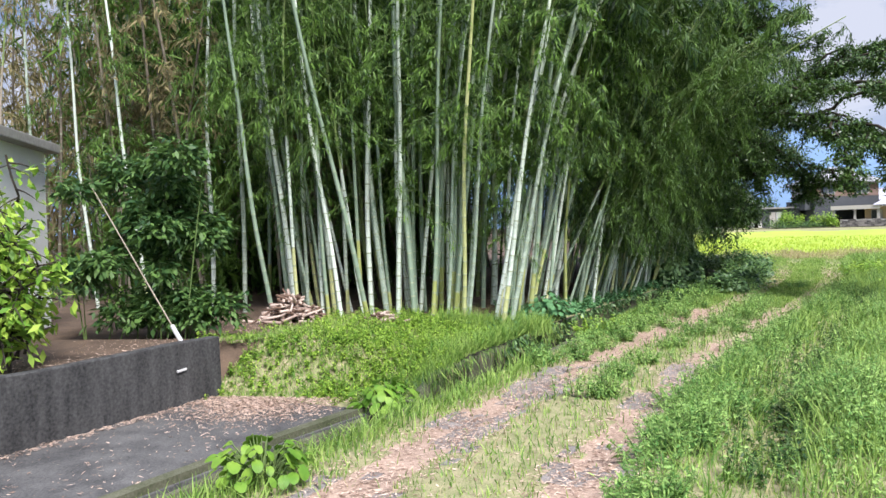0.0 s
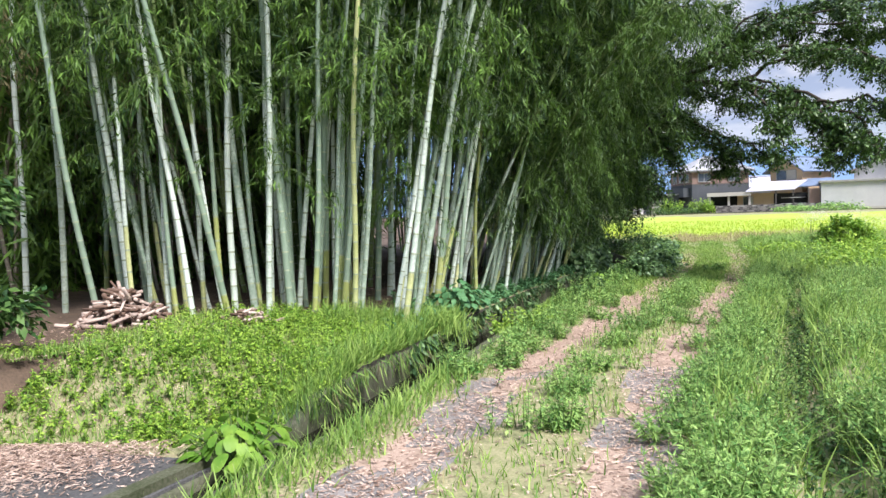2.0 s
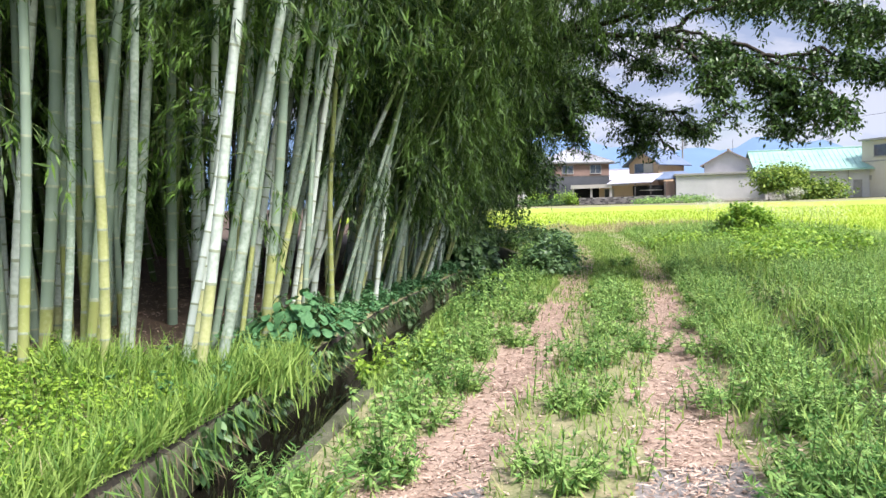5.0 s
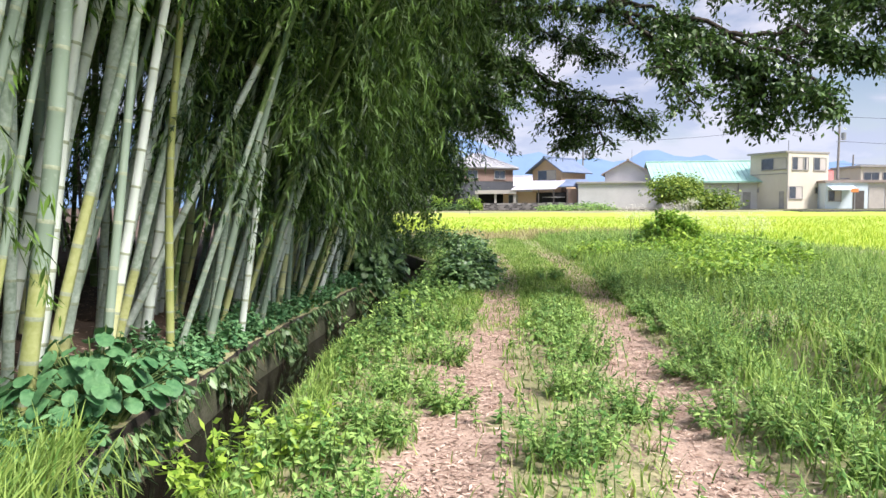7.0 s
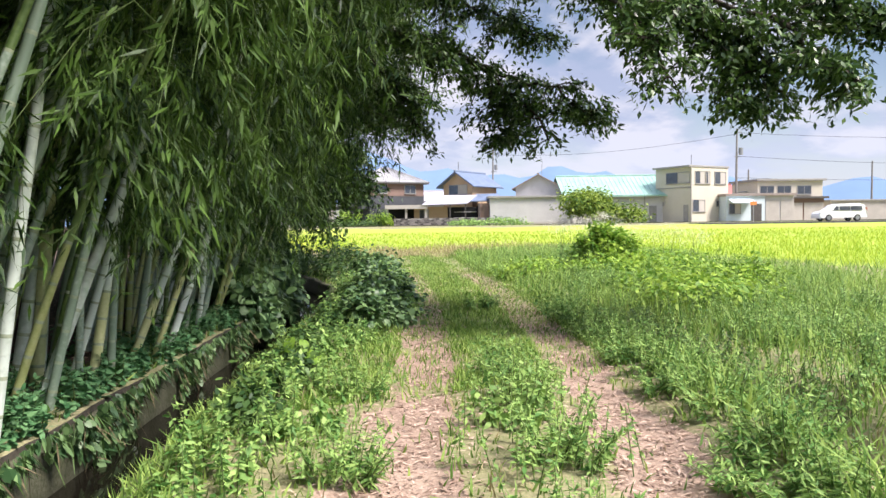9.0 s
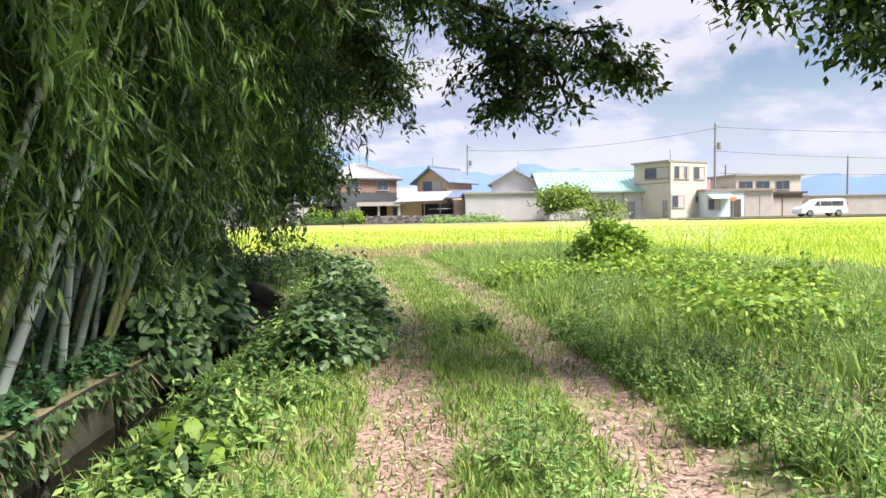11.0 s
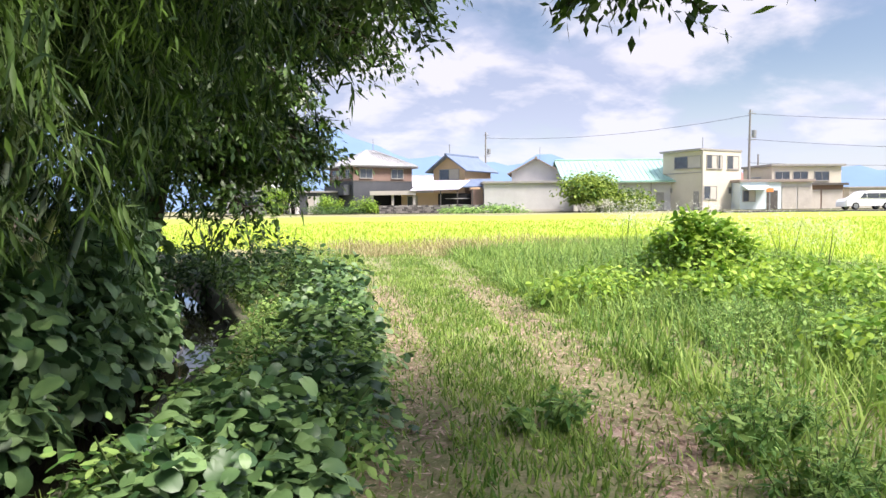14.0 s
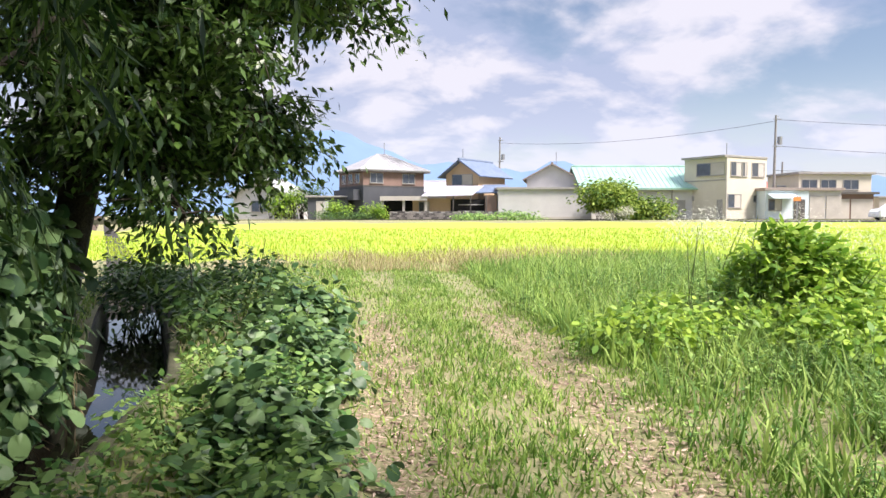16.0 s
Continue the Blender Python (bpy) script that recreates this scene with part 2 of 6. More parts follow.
M_CABLE = mat("black_cable", (0.02, 0.02, 0.022), (0.05, 0.05, 0.05), 0.6, 2, 20, 0)
M_CARWHITE = mat("white_car_paint", (0.74, 0.75, 0.76), (0.82, 0.82, 0.82), 0.15, 0.5, 2, 0, spec=0.6)
M_TYRE = mat("black_rubber", (0.015, 0.015, 0.016), (0.04, 0.04, 0.04), 0.85, 4, 30, 0.1, 60)
M_ASPHALT = mat("asphalt", (0.05, 0.05, 0.052), (0.12, 0.12, 0.12), 0.9, 1.5, 40, 0.3, 80)
# blue base and glow paint the air's haze onto the mountains
M_MOUNT = mat("mountain_painted_haze", (0.06, 0.09, 0.13), (0.08, 0.12, 0.17), 1.0, 0.002, 0.02, 0, glow=(0.12, 0.19, 0.32), spec=0)
M_ORANGE = mat("orange_sign", (0.65, 0.22, 0.06), (0.75, 0.30, 0.10), 0.6, 2, 10, 0)
M_WATER = bpy.data.materials.new("ditch_water")
M_WATER.use_nodes = True
wb = M_WATER.node_tree.nodes["Principled BSDF"]
wb.inputs["Base Color"].default_value = (0.008, 0.007, 0.005, 1)
wb.inputs["Roughness"].default_value = 0.04
wb.inputs["Specular IOR Level"].default_value = 0.6
wnz = M_WATER.node_tree.nodes.new("ShaderNodeTexNoise")
wnz.inputs["Scale"].default_value = 9.0
wbp = M_WATER.node_tree.nodes.new("ShaderNodeBump")
wbp.inputs["Strength"].default_value, wbp.inputs["Distance"].default_value = 0.06, 0.02
M_WATER.node_tree.links.new(wnz.outputs["Fac"], wbp.inputs["Height"])
M_WATER.node_tree.links.new(wbp.outputs[0], wb.inputs["Normal"])


# ---- mesh helpers ----
def mesh_np(name, V, F, mats, idx=None, smooth=False):
    """A mesh from arrays: V n x 3, F faces all of one size."""
    V, F = np.asarray(V, dtype=np.float32), np.asarray(F, dtype=np.int32)
    me = bpy.data.meshes.new(name)
    k = F.shape[1]
    me.vertices.add(len(V))
    me.vertices.foreach_set("co", V.ravel())
    me.loops.add(F.size)
    me.loops.foreach_set("vertex_index", F.ravel())
    me.polygons.add(len(F))
    me.polygons.foreach_set("loop_start", np.arange(0, F.size, k, dtype=np.int32))
    for m in mats:
        me.materials.append(m)
    if idx is not None:
        me.polygons.foreach_set("material_index", np.asarray(idx, dtype=np.int32))
    if smooth:
        me.polygons.foreach_set("use_smooth", np.ones(len(F), dtype=bool))
    me.update(calc_edges=True)
    return me


def put(name, me, parent=None, label="", m=None):
    ob = new(name, me)
    if parent is not None:
        ob.parent = parent
    if m is not None:
        ob.matrix_basis = m
    if label:
        ob["label"] = label
    return ob


def part(name, bm, material, parent, label="", smooth=False):
    me = bpy.data.meshes.new(name)
    bm.to_mesh(me)
    bm.free()
    me.materials.append(material)
    if smooth:
        for p in me.polygons:
            p.use_smooth = True
    return put(name, me, parent, label)


def box(bm, x0, y0, z0, x1, y1, z1, bevel=0.0):
    r = bmesh.ops.create_cube(bm, size=1, matrix=Matrix.Translation(((x0 + x1) / 2, (y0 + y1) / 2, (z0 + z1) / 2)) @ Matrix.Diagonal((x1 - x0, y1 - y0, z1 - z0, 1)))
    if bevel:
        edges = list({e for v in r["verts"] for e in v.link_edges})
        bmesh.ops.bevel(bm, geom=edges, offset=bevel, segments=2, affect="EDGES", profile=0.6)
    return bm


def boxes(*items, bevel=0.0):
    bm = bmesh.new()
    for it in items:
        box(bm, *it, bevel=bevel)
    return bm


def poly(bm, pts):
    return bm.faces.new([bm.verts.new(p) for p in pts])


def slab_of(pts, thick):
    """A flat polygon pts given thickness downwards along its normal."""
    bm = bmesh.new()
    f = poly(bm, pts)
    f.normal_update()
    n = f.normal.copy()
    if n.z < 0:
        bmesh.ops.reverse_faces(bm, faces=[f])
        n = -n
    r = bmesh.ops.extrude_face_region(bm, geom=[f])
    vs = [g for g in r["geom"] if isinstance(g, bmesh.types.BMVert)]
    bmesh.ops.translate(bm, verts=vs, vec=-n * thick)
    bmesh.ops.recalc_face_normals(bm, faces=bm.faces)
    return bm


def tube_np(P, Rr, sides=6):
    """A tube along the points P with radii Rr: vertices and quads."""
    P = np.asarray(P, float)
    n = len(P)
    T = np.gradient(P, axis=0)
    T /= np.linalg.norm(T, axis=1)[:, None] + 1e-9
    ref = np.where(np.abs(T[:, 2:3]) < 0.9, np.array([[0, 0, 1.0]]), np.array([[1.0, 0, 0]]))
    A = np.cross(T, ref)
    A /= np.linalg.norm(A, axis=1)[:, None] + 1e-9
    B = np.cross(T, A)
    a = np.linspace(0, 2 * np.pi, sides, endpoint=False)
    ring = A[:, None, :] * np.cos(a)[None, :, None] + B[:, None, :] * np.sin(a)[None, :, None]
    V = (P[:, None, :] + ring * np.asarray(Rr, float)[:, None, None]).reshape(-1, 3)
    i, j = np.meshgrid(np.arange(n - 1), np.arange(sides), indexing="ij")
    k = (j + 1) % sides
    F = np.stack([i * sides + j, i * sides + k, (i + 1) * sides + k, (i + 1) * sides + j], -1).reshape(-1, 4)
    return V, F


def join_np(parts_):
    V, F, o = [], [], 0
    for v, f in parts_:
        V.append(v)
        F.append(np.asarray(f) + o)
        o += len(v)
    return np.concatenate(V), np.concatenate(F)


def turns(yaw, pitch, roll):
    """Rotation matrices of things that point along x: roll about it, then pitch down, then yaw."""
    cy, sy, cp, sp, cr, sr = np.cos(yaw), np.sin(yaw), np.cos(pitch), np.sin(pitch), np.cos(roll), np.sin(roll)
    z, o = np.zeros_like(cy), np.ones_like(cy)
    Rz = np.stack([cy, -sy, z, sy, cy, z, z, z, o], -1).reshape(-1, 3, 3)
    Ry = np.stack([cp, z, sp, z, o, z, -sp, z, cp], -1).reshape(-1, 3, 3)
    Rx = np.stack([o, z, z, z, cr, -sr, z, sr, cr], -1).reshape(-1, 3, 3)
    return Rz @ Ry @ Rx


def scatter(tV, tF, P, Rm, S):
    S = np.asarray(S)
    if S.ndim == 1:
        S = S[:, None]
    V = np.einsum("nij,nvj->nvi", Rm, tV[None] * S[:, None, :]) + P[:, None, :]
    n, k = len(P), len(tV)
    F = tF[None] + (np.arange(n) * k)[:, None, None]
    return V.reshape(-1, 3), F.reshape(-1, tF.shape[1])


def strew(name, label, category, material, P, yaw, pitch, roll, S, tpl):
    V, F = scatter(tpl[0], tpl[1], P, turns(yaw, pitch, roll), S)
    return tagged(put(name, mesh_np(name, V, F, [material])), label, category, kind="stuff")


LANCE_V = np.array([[0, 0, 0], [0.35, 0.066, -0.02], [1.0, 0, -0.10], [0.35, -0.066, -0.02]])
LANCE_F = np.array([[0, 1, 2], [0, 2, 3]])
DIAM_V = np.array([[0, 0, 0], [0.45, 0.21, -0.03], [1.0, 0, -0.12], [0.45, -0.21, -0.03]])
OVAL_V = np.array([[0, 0, 0], [0.30, 0.25, -0.04], [0.72, 0.20, -0.07], [1.0, 0, -0.12], [0.72, -0.20, -0.07], [0.30, -0.25, -0.04]])
OVAL_F = np.array([[0, 1, 2], [0, 2, 3], [0, 3, 4], [0, 4, 5]])
BLADE_V = np.array([[0, -0.5, 0], [0, 0.5, 0], [0.12, -0.38, 0.5], [0.12, 0.38, 0.5], [0.48, 0, 0.93]])
BLADE_F = np.array([[0, 1, 3], [0, 3, 2], [2, 3, 4]])
# a broad heart-shaped leaf with a notch, a raised rim and drooping tip
_a = np.radians([0, 35, 70, 105, 140, 165])
HEART_V = np.array([[0, 0, 0], [0.45, 0, -0.03]] + [[0.45 + 0.55 * math.cos(a) * (1.0 if a < 2.2 else 1.05), s * 0.52 * math.sin(a), -0.10 - 0.06 * math.cos(2 * a)] for s in (1, -1) for a in _a])
HEART_F = np.array([[1, 2, 3], [1, 3, 4], [1, 4, 5], [1, 5, 6], [1, 6, 7], [1, 7, 0], [1, 9, 8], [1, 10, 9], [1, 11, 10], [1, 12, 11], [1, 13, 12], [1, 0, 13]])


# ---- plan ----
def ditch_x(y):
    return np.interp(y, [-60, 5, 7, 8.7, 11.1, 13, 14, 16.2, 18.5, 21, 23, 24.5, 26.6, 28.8, 31, 34], [-31, -3.25, -2.45, -1.65, -0.75, -0.08, 0.30, 1.05, 2.05, 3.2, 4.0, 4.62, 5.32, 5.52, 5.6, 5.75])


def path_x(y):
    return np.interp(y, [-60, 5.5, 8, 10, 12.5, 16, 19.4, 23.5, 26, 30, 36, 42], [-22, -0.72, 0.1, 1.0, 2.15, 3.9, 5.55, 7.35, 8.3, 9.7, 12.0, 15.0])


def wall_x(y):
    return -4.7 + (y - 9.1) * 0.37


HALF = 0.43
WATER_Z = -0.30


def sm(a):
    a = np.clip(a, 0, 1)
    return a * a * (3 - 2 * a)


def wave(x, y):
    return 0.5 * np.sin(1.7 * x + 0.6 * y) * np.sin(0.9 * y - 0.5 * x + 1.0) + 0.3 * np.sin(4.1 * x - 2.2 * y) * np.sin(3.3 * y + 1.3 * x) + 0.2 * np.sin(9.3 * x + 5.0 * y) * np.sin(8.1 * y - 4.0 * x)


def height(x, y):
    x, y = np.asarray(x, float), np.asarray(y, float)
    u = x - ditch_x(y)
    v = x - path_x(y)
    far = 0.0132 * np.clip((x - 5.26) * 0.4357 + (y - 20.21) * 0.9001 - 6, 0, 68)
    furrow = (0.10 * np.exp(-((v - 1.6) / 0.3) ** 2) - 0.20 * np.exp(-((v - 2.2) / 0.22) ** 2) + 0.12 * np.exp(-((v - 2.9) / 0.5) ** 2)) * sm((y - 5) / 2) * sm((19 - y) / 4)
    right = 0.03 * wave(x, y) - 0.04 * np.exp(-((np.abs(v) - 0.83) / 0.3) ** 2) + 0.05 * sm((v - 1.4) / 1.5) + furrow + far * sm((u - 0.5) / 3)
    bank = 0.10 + 0.26 * sm((-HALF - u) / 2.2) + 0.04 * wave(x, y) + 0.3 * sm((-9 - u) / 12)
    low = sm((y - 8.9) / 1.5)
    slab = np.where(x > wall_x(y) - 0.34, -0.26, 0.50)
    left = np.where((x < wall_x(9.1) + 0.0) & (y < 9.7), np.where(x < wall_x(y) - 0.34, 0.48 + 0 * x, bank * low + slab * (1 - low)), bank * low + slab * (1 - low))
    return np.where(u > 0, right, left)


def ground():
    ys = np.concatenate([[-900, -300, -120, -60, -30, -15, -8, -4], np.arange(-2, 38, 0.16), np.arange(38, 60, 1.0), np.arange(60, 130, 5.0), [160, 250, 500, 1000, 2000, 4000]])
    us = np.concatenate([[-4000, -1500, -500, -200, -100, -60, -40, -30], np.arange(-24, -6, 1.0), np.arange(-6, -0.6, 0.25), [-0.55, -HALF - 0.001, -HALF, -0.2, 0.2, HALF, HALF + 0.001, 0.55], np.arange(0.75, 7, 0.12), np.arange(7, 20, 0.8), np.arange(20, 60, 1.0), [70, 90, 130, 200, 500, 1500, 4000]])
    Y, U = np.meshgrid(ys, us, indexing="ij")
    X = U + ditch_x(Y)
    Z = height(X, Y)
    inner = np.abs(U) <= HALF
    deep = sm((36 - Y) / 2.0) * sm((Y + 40) / 5)
    Z = np.where(inner, -0.55 * deep + Z * (1 - deep), Z)
    ny, nu = Y.shape
    V = np.stack([X, Y, Z], -1).reshape(-1, 3)
    i, j = np.meshgrid(np.arange(ny - 1), np.arange(nu - 1), indexing="ij")
    a = i * nu + j
    F = np.stack([a, a + 1, a + nu + 1, a + nu], -1).reshape(-1, 4)
    c = V[F].mean(1)
    cu, cv = c[:, 0] - ditch_x(c[:, 1]), c[:, 0] - path_x(c[:, 1])
    w = wave(c[:, 0] * 1.6, c[:, 1] * 1.6)
    idx = np.ones(len(F), int)
    on_track = (np.abs(np.abs(cv) - 0.83) < 0.34 + 0.28 * w - 0.02 * np.clip(c[:, 1] - 15, 0, 20)) & (c[:, 1] < 20 + 5 * w) & (cu > 0)
    idx[on_track] = 0
    idx[on_track & (c[:, 1] < 10.5) & (w > -0.05)] = 4
    # dark litter with painted shade: grove floor and ground behind the wall
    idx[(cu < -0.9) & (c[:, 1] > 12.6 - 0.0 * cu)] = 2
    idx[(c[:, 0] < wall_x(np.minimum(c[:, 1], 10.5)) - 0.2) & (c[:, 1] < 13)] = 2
    idx[in_field(c[:, 0], c[:, 1])] = 3
    idx[np.abs(cu) < HALF + 0.002] = 5
    return tagged(put("ground", mesh_np("ground", V, F, [M_LITTER, M_SOIL, M_GROVE, M_FIELD, M_GRAVEL, M_MUD], idx, True)), "flat grassy ground with two bare wheel tracks and a field", "ground", kind="structure")


def in_field(x, y):
    """The rice field ahead and to the side of the path."""
    d = (x - 5.26) * 0.4357 + (y - 20.21) * 0.9001
    r = (x - 5.26) * 0.9001 - (y - 20.21) * 0.4357
    edge = np.interp(r, [-60, -8, 0, 6, 10, 14, 18, 40], [24, 20, 18.5, 17.5, 11, 1, -12, -30])
    return (d > edge) & (d < 60) & (r < 60) & (r > -1.5 - 0.55 * d)


ground()


# ---- ditch, wall, slab ----
def ditch_side(side, y0, y1, name, label):
    ys = np.arange(y0, y1, 0.4)
    n = len(ys)
    inner = ditch_x(ys) + side * (HALF - 0.03)
    outer = ditch_x(ys) + side * (HALF + 0.10)
    rng = np.random.default_rng(5 + side)
    top = (np.interp(ys, [9.0, 9.7], [-0.22, 0.05]) if side < 0 else 0.03) + rng.normal(0, 0.006, n)
    V = np.stack([np.stack([inner, ys, np.full(n, -0.56)], -1), np.stack([inner, ys, top - 0.02], -1), np.stack([inner + side * 0.02, ys, top], -1), np.stack([outer, ys, top], -1), np.stack([outer, ys, np.full(n, -0.56)], -1)], 1).reshape(-1, 3)
    i, j = np.meshgrid(np.arange(n - 1), np.arange(5), indexing="ij")
    k = (j + 1) % 5
    F = np.stack([i * 5 + j, i * 5 + k, (i + 1) * 5 + k, (i + 1) * 5 + j], -1).reshape(-1, 4)
    ob = put(name, mesh_np(name, V, F, [M_CONC]))
    return tagged(ob, label, "ditch wall", kind="structure")


ditch_side(-1, -6.0, 33.0, "wall_ditch_1", "mossy concrete wall of a narrow irrigation ditch")
ditch_side(1, -6.0, 33.0, "wall_ditch_2", "mossy concrete edge of a narrow irrigation ditch")
ys_w = np.arange(-10, 34, 0.5)
Vw = np.stack([np.stack([ditch_x(ys_w) + s * (HALF - 0.02), ys_w, np.full(len(ys_w), WATER_Z)], -1) for s in (-1, 1)], 1).reshape(-1, 3)
Fw = np.array([[2 * i, 2 * i + 1, 2 * i + 3, 2 * i + 2] for i in range(len(ys_w) - 1)])
tagged(put("water", mesh_np("water", Vw, Fw, [M_WATER])), "dark still water in the irrigation ditch", "water", kind="structure")


def retaining_wall():
    root = tagged(new("retaining_wall"), "black-stained concrete retaining wall beside a slab", "wall", kind="structure")
    bm = bmesh.new()
    n = 16
    ring = []
    for i in range(n + 1):
        y = 9.05 - i * 0.72
        x = wall_x(y)
        top = 0.62 + 0.012 * math.sin(i * 1.7)
        ring.append([bm.verts.new(p) for p in ((x + 0.02, y, -0.6), (x + 0.0, y, top - 0.015), (x - 0.015, y, top), (x - 0.15, y, top), (x - 0.15, y, -0.6))])
    for a, b in zip(ring, ring[1:]):
        for k in range(5):
            bm.faces.new((a[k], a[(k + 1) % 5], b[(k + 1) % 5], b[k]))
    bm.faces.new(ring[0][::-1])
    bm.faces.new(ring[-1])
    bmesh.ops.recalc_face_normals(bm, faces=bm.faces)
    part("wall_body", bm, M_CONC_DARK, root)
    y = 8.42
    bm = boxes((-0.01, -0.075, -0.015, 0.012, 0.075, 0.015), bevel=0.004)
    tag = part("white_tag", bm, M_WHITE, root, "small white plastic tag")
    tag.matrix_basis = pose(wall_x(y) + 0.022, y, 0.27, 4, 0, -20)
    return root


def concrete_slab():
    bm = bmesh.new()
    pts = []
    for y in np.arange(-8, 8.95, 0.6):
        pts.append((wall_x(y) + 0.03, y))
    far = [(wall_x(8.9) + 0.05, 8.9), (-2.95 - 0.25, 8.55)]
    edge = [(ditch_x(y) - HALF - 0.02, y) for y in np.arange(8.3, -8, -0.6)]
    vs = [bm.verts.new((x, y, -0.19)) for x, y in pts + far + edge]
    f = bm.faces.new(vs)
    r = bmesh.ops.extrude_face_region(bm, geom=[f])
    bmesh.ops.translate(bm, verts=[g for g in r["geom"] if isinstance(g, bmesh.types.BMVert)], vec=(0, 0, -0.16))
    bmesh.ops.recalc_face_normals(bm, faces=bm.faces)
    bmesh.ops.triangulate(bm, faces=[f for f in bm.faces if len(f.verts) > 4])
    ob = part("pavement", bm, M_SLAB, None)
    tagged(ob, "weathered grey concrete slab strewn with dry leaves", "pavement", kind="structure")
    # raised kerb on the slab's ditch side
    bm = bmesh.new()
    ring = []
    for y in np.arange(8.2, -6, -0.6):
        x = ditch_x(y) - HALF - 0.06
        ring.append([bm.verts.new(p) for p in ((x - 0.16, y, -0.2), (x - 0.15, y, -0.12), (x, y, -0.12), (x + 0.0, y, -0.5))])
    for a, b in zip(ring, ring[1:]):
        for k in range(3):
            bm.faces.new((a[k], a[k + 1], b[k + 1], b[k]))
    bm.faces.new(ring[0])
    bmesh.ops.recalc_face_normals(bm, faces=bm.faces)
    tagged(part("kerb", bm, M_CONC, None), "worn concrete kerb along the slab", "kerb", kind="structure")


retaining_wall()
concrete_slab()


# ---- bamboo grove ----
def gz(x, y):
    return float(height(x, y))


def culm_mesh(name, rng, tall, bend, radius, material, gap=0.30, foot=0.0, green=99.0):
    zs, rs, ids = [], [], []
    z, k = 0.0, 0
    while z < tall:
        t = z / tall
        r = radius * (1 - 0.72 * t ** 1.3)
        g = gap * (0.7 + 0.65 * min(1, t * 4)) * (1.25 if t > 0.5 else 1)
        if t < 0.42:
            zs += [z, z + 0.012, z + 0.024]
            rs += [r * 0.99, r * 1.04, r * 0.985]
            ids += [1, 1, 0]
        else:
            zs += [z]
            rs += [r]
            ids += [0]
        z += g
        k += 1
    zs, rs = np.array(zs), np.array(rs)
    t = zs / tall
    a = rng.uniform(0, 6.28)
    off = bend * tall * t ** 2.6
    P = np.stack([off + 0.02 * np.sin(zs * 1.3 + a), 0.03 * np.sin(zs * 0.9 + a), zs - 0.12 * bend * tall * t ** 4], -1)
    V, F = tube_np(P, rs, 7)
    # the foot of the culm is yellow-green
    ids = [2 if i == 0 and z < foot else 3 if i == 0 and z > green else i for i, z in zip(ids, zs)]
    idx = np.repeat(np.array(ids[:-1]), 7)
    return mesh_np(name, V, F, [material, M_NODE, M_CULM_Y, M_CULM_G_SHADE], idx, True), P


def bamboo_foliage(name, rng, P, low, count, leaves, size, material, spread=1.0, hang=0.5):
    """Leafy branches on the upper culm: arcs that end in hanging plumes of lance leaves."""
    tall = P[-1, 2]
    Lp, La, Ls, tw = [], [], [], []
    s = np.linspace(0, 1, 4)
    e = np.linspace(0, 1, 3)
    for b in range(count):
        z = low + (tall - low) * rng.random() ** 1.35
        base = np.array([np.interp(z, P[:, 2], P[:, 0]), np.interp(z, P[:, 2], P[:, 1]), z])
        az = rng.uniform(0, 2 * np.pi)
        ln = spread * rng.uniform(0.5, 1.5) * (1.1 - 0.4 * (z / tall))
        pts = base + np.stack([np.cos(az) * ln * s, np.sin(az) * ln * s, ln * (0.55 * s - (0.45 + hang) * s ** 2)], -1)
        tw.append(tube_np(pts, np.linspace(0.008, 0.003, 4), 3))
        plumes = 5
        for k in range(plumes):
            q0 = 0.3 + 0.7 * (k + rng.random()) / plumes
            p0 = np.array([np.interp(q0, s, pts[:, i]) for i in range(3)])
            a2, l2 = az + rng.normal(0, 1.0), ln * rng.uniform(0.22, 0.48)
            sub = p0 + np.stack([np.cos(a2) * l2 * e, np.sin(a2) * l2 * e, -l2 * (0.2 + hang) * e ** 1.6], -1)
            tw.append(tube_np(sub, [0.003, 0.002, 0.001], 3))
            n = leaves // plumes
            q = 0.1 + 0.9 * rng.random(n)
            Lp.append(np.stack([np.interp(q, e, sub[:, i]) for i in range(3)], -1) + rng.normal(0, 0.035, (n, 3)))
            La.append(np.stack([a2 + rng.normal(0, 1.0, n), rng.normal(0.85, 0.45, n), rng.normal(0, 0.7, n)], -1))
            Ls.append(rng.uniform(0.6, 1.3, n) * size)
    A = np.concatenate(La)
    V, F = scatter(LANCE_V * (1.0, 1.15, 1.0), LANCE_F, np.concatenate(Lp), turns(A[:, 0], A[:, 1], A[:, 2]), np.concatenate(Ls))
    tv, tf = join_np(tw)
    tf3 = np.concatenate([tf[:, [0, 1, 2]], tf[:, [0, 2, 3]]])
    n = len(F)
    V, F = join_np([(V, F), (tv, tf3)])
    return mesh_np(name, V, F, [material, M_STEM], np.concatenate([np.zeros(n, int), np.ones(len(tf3), int)]))


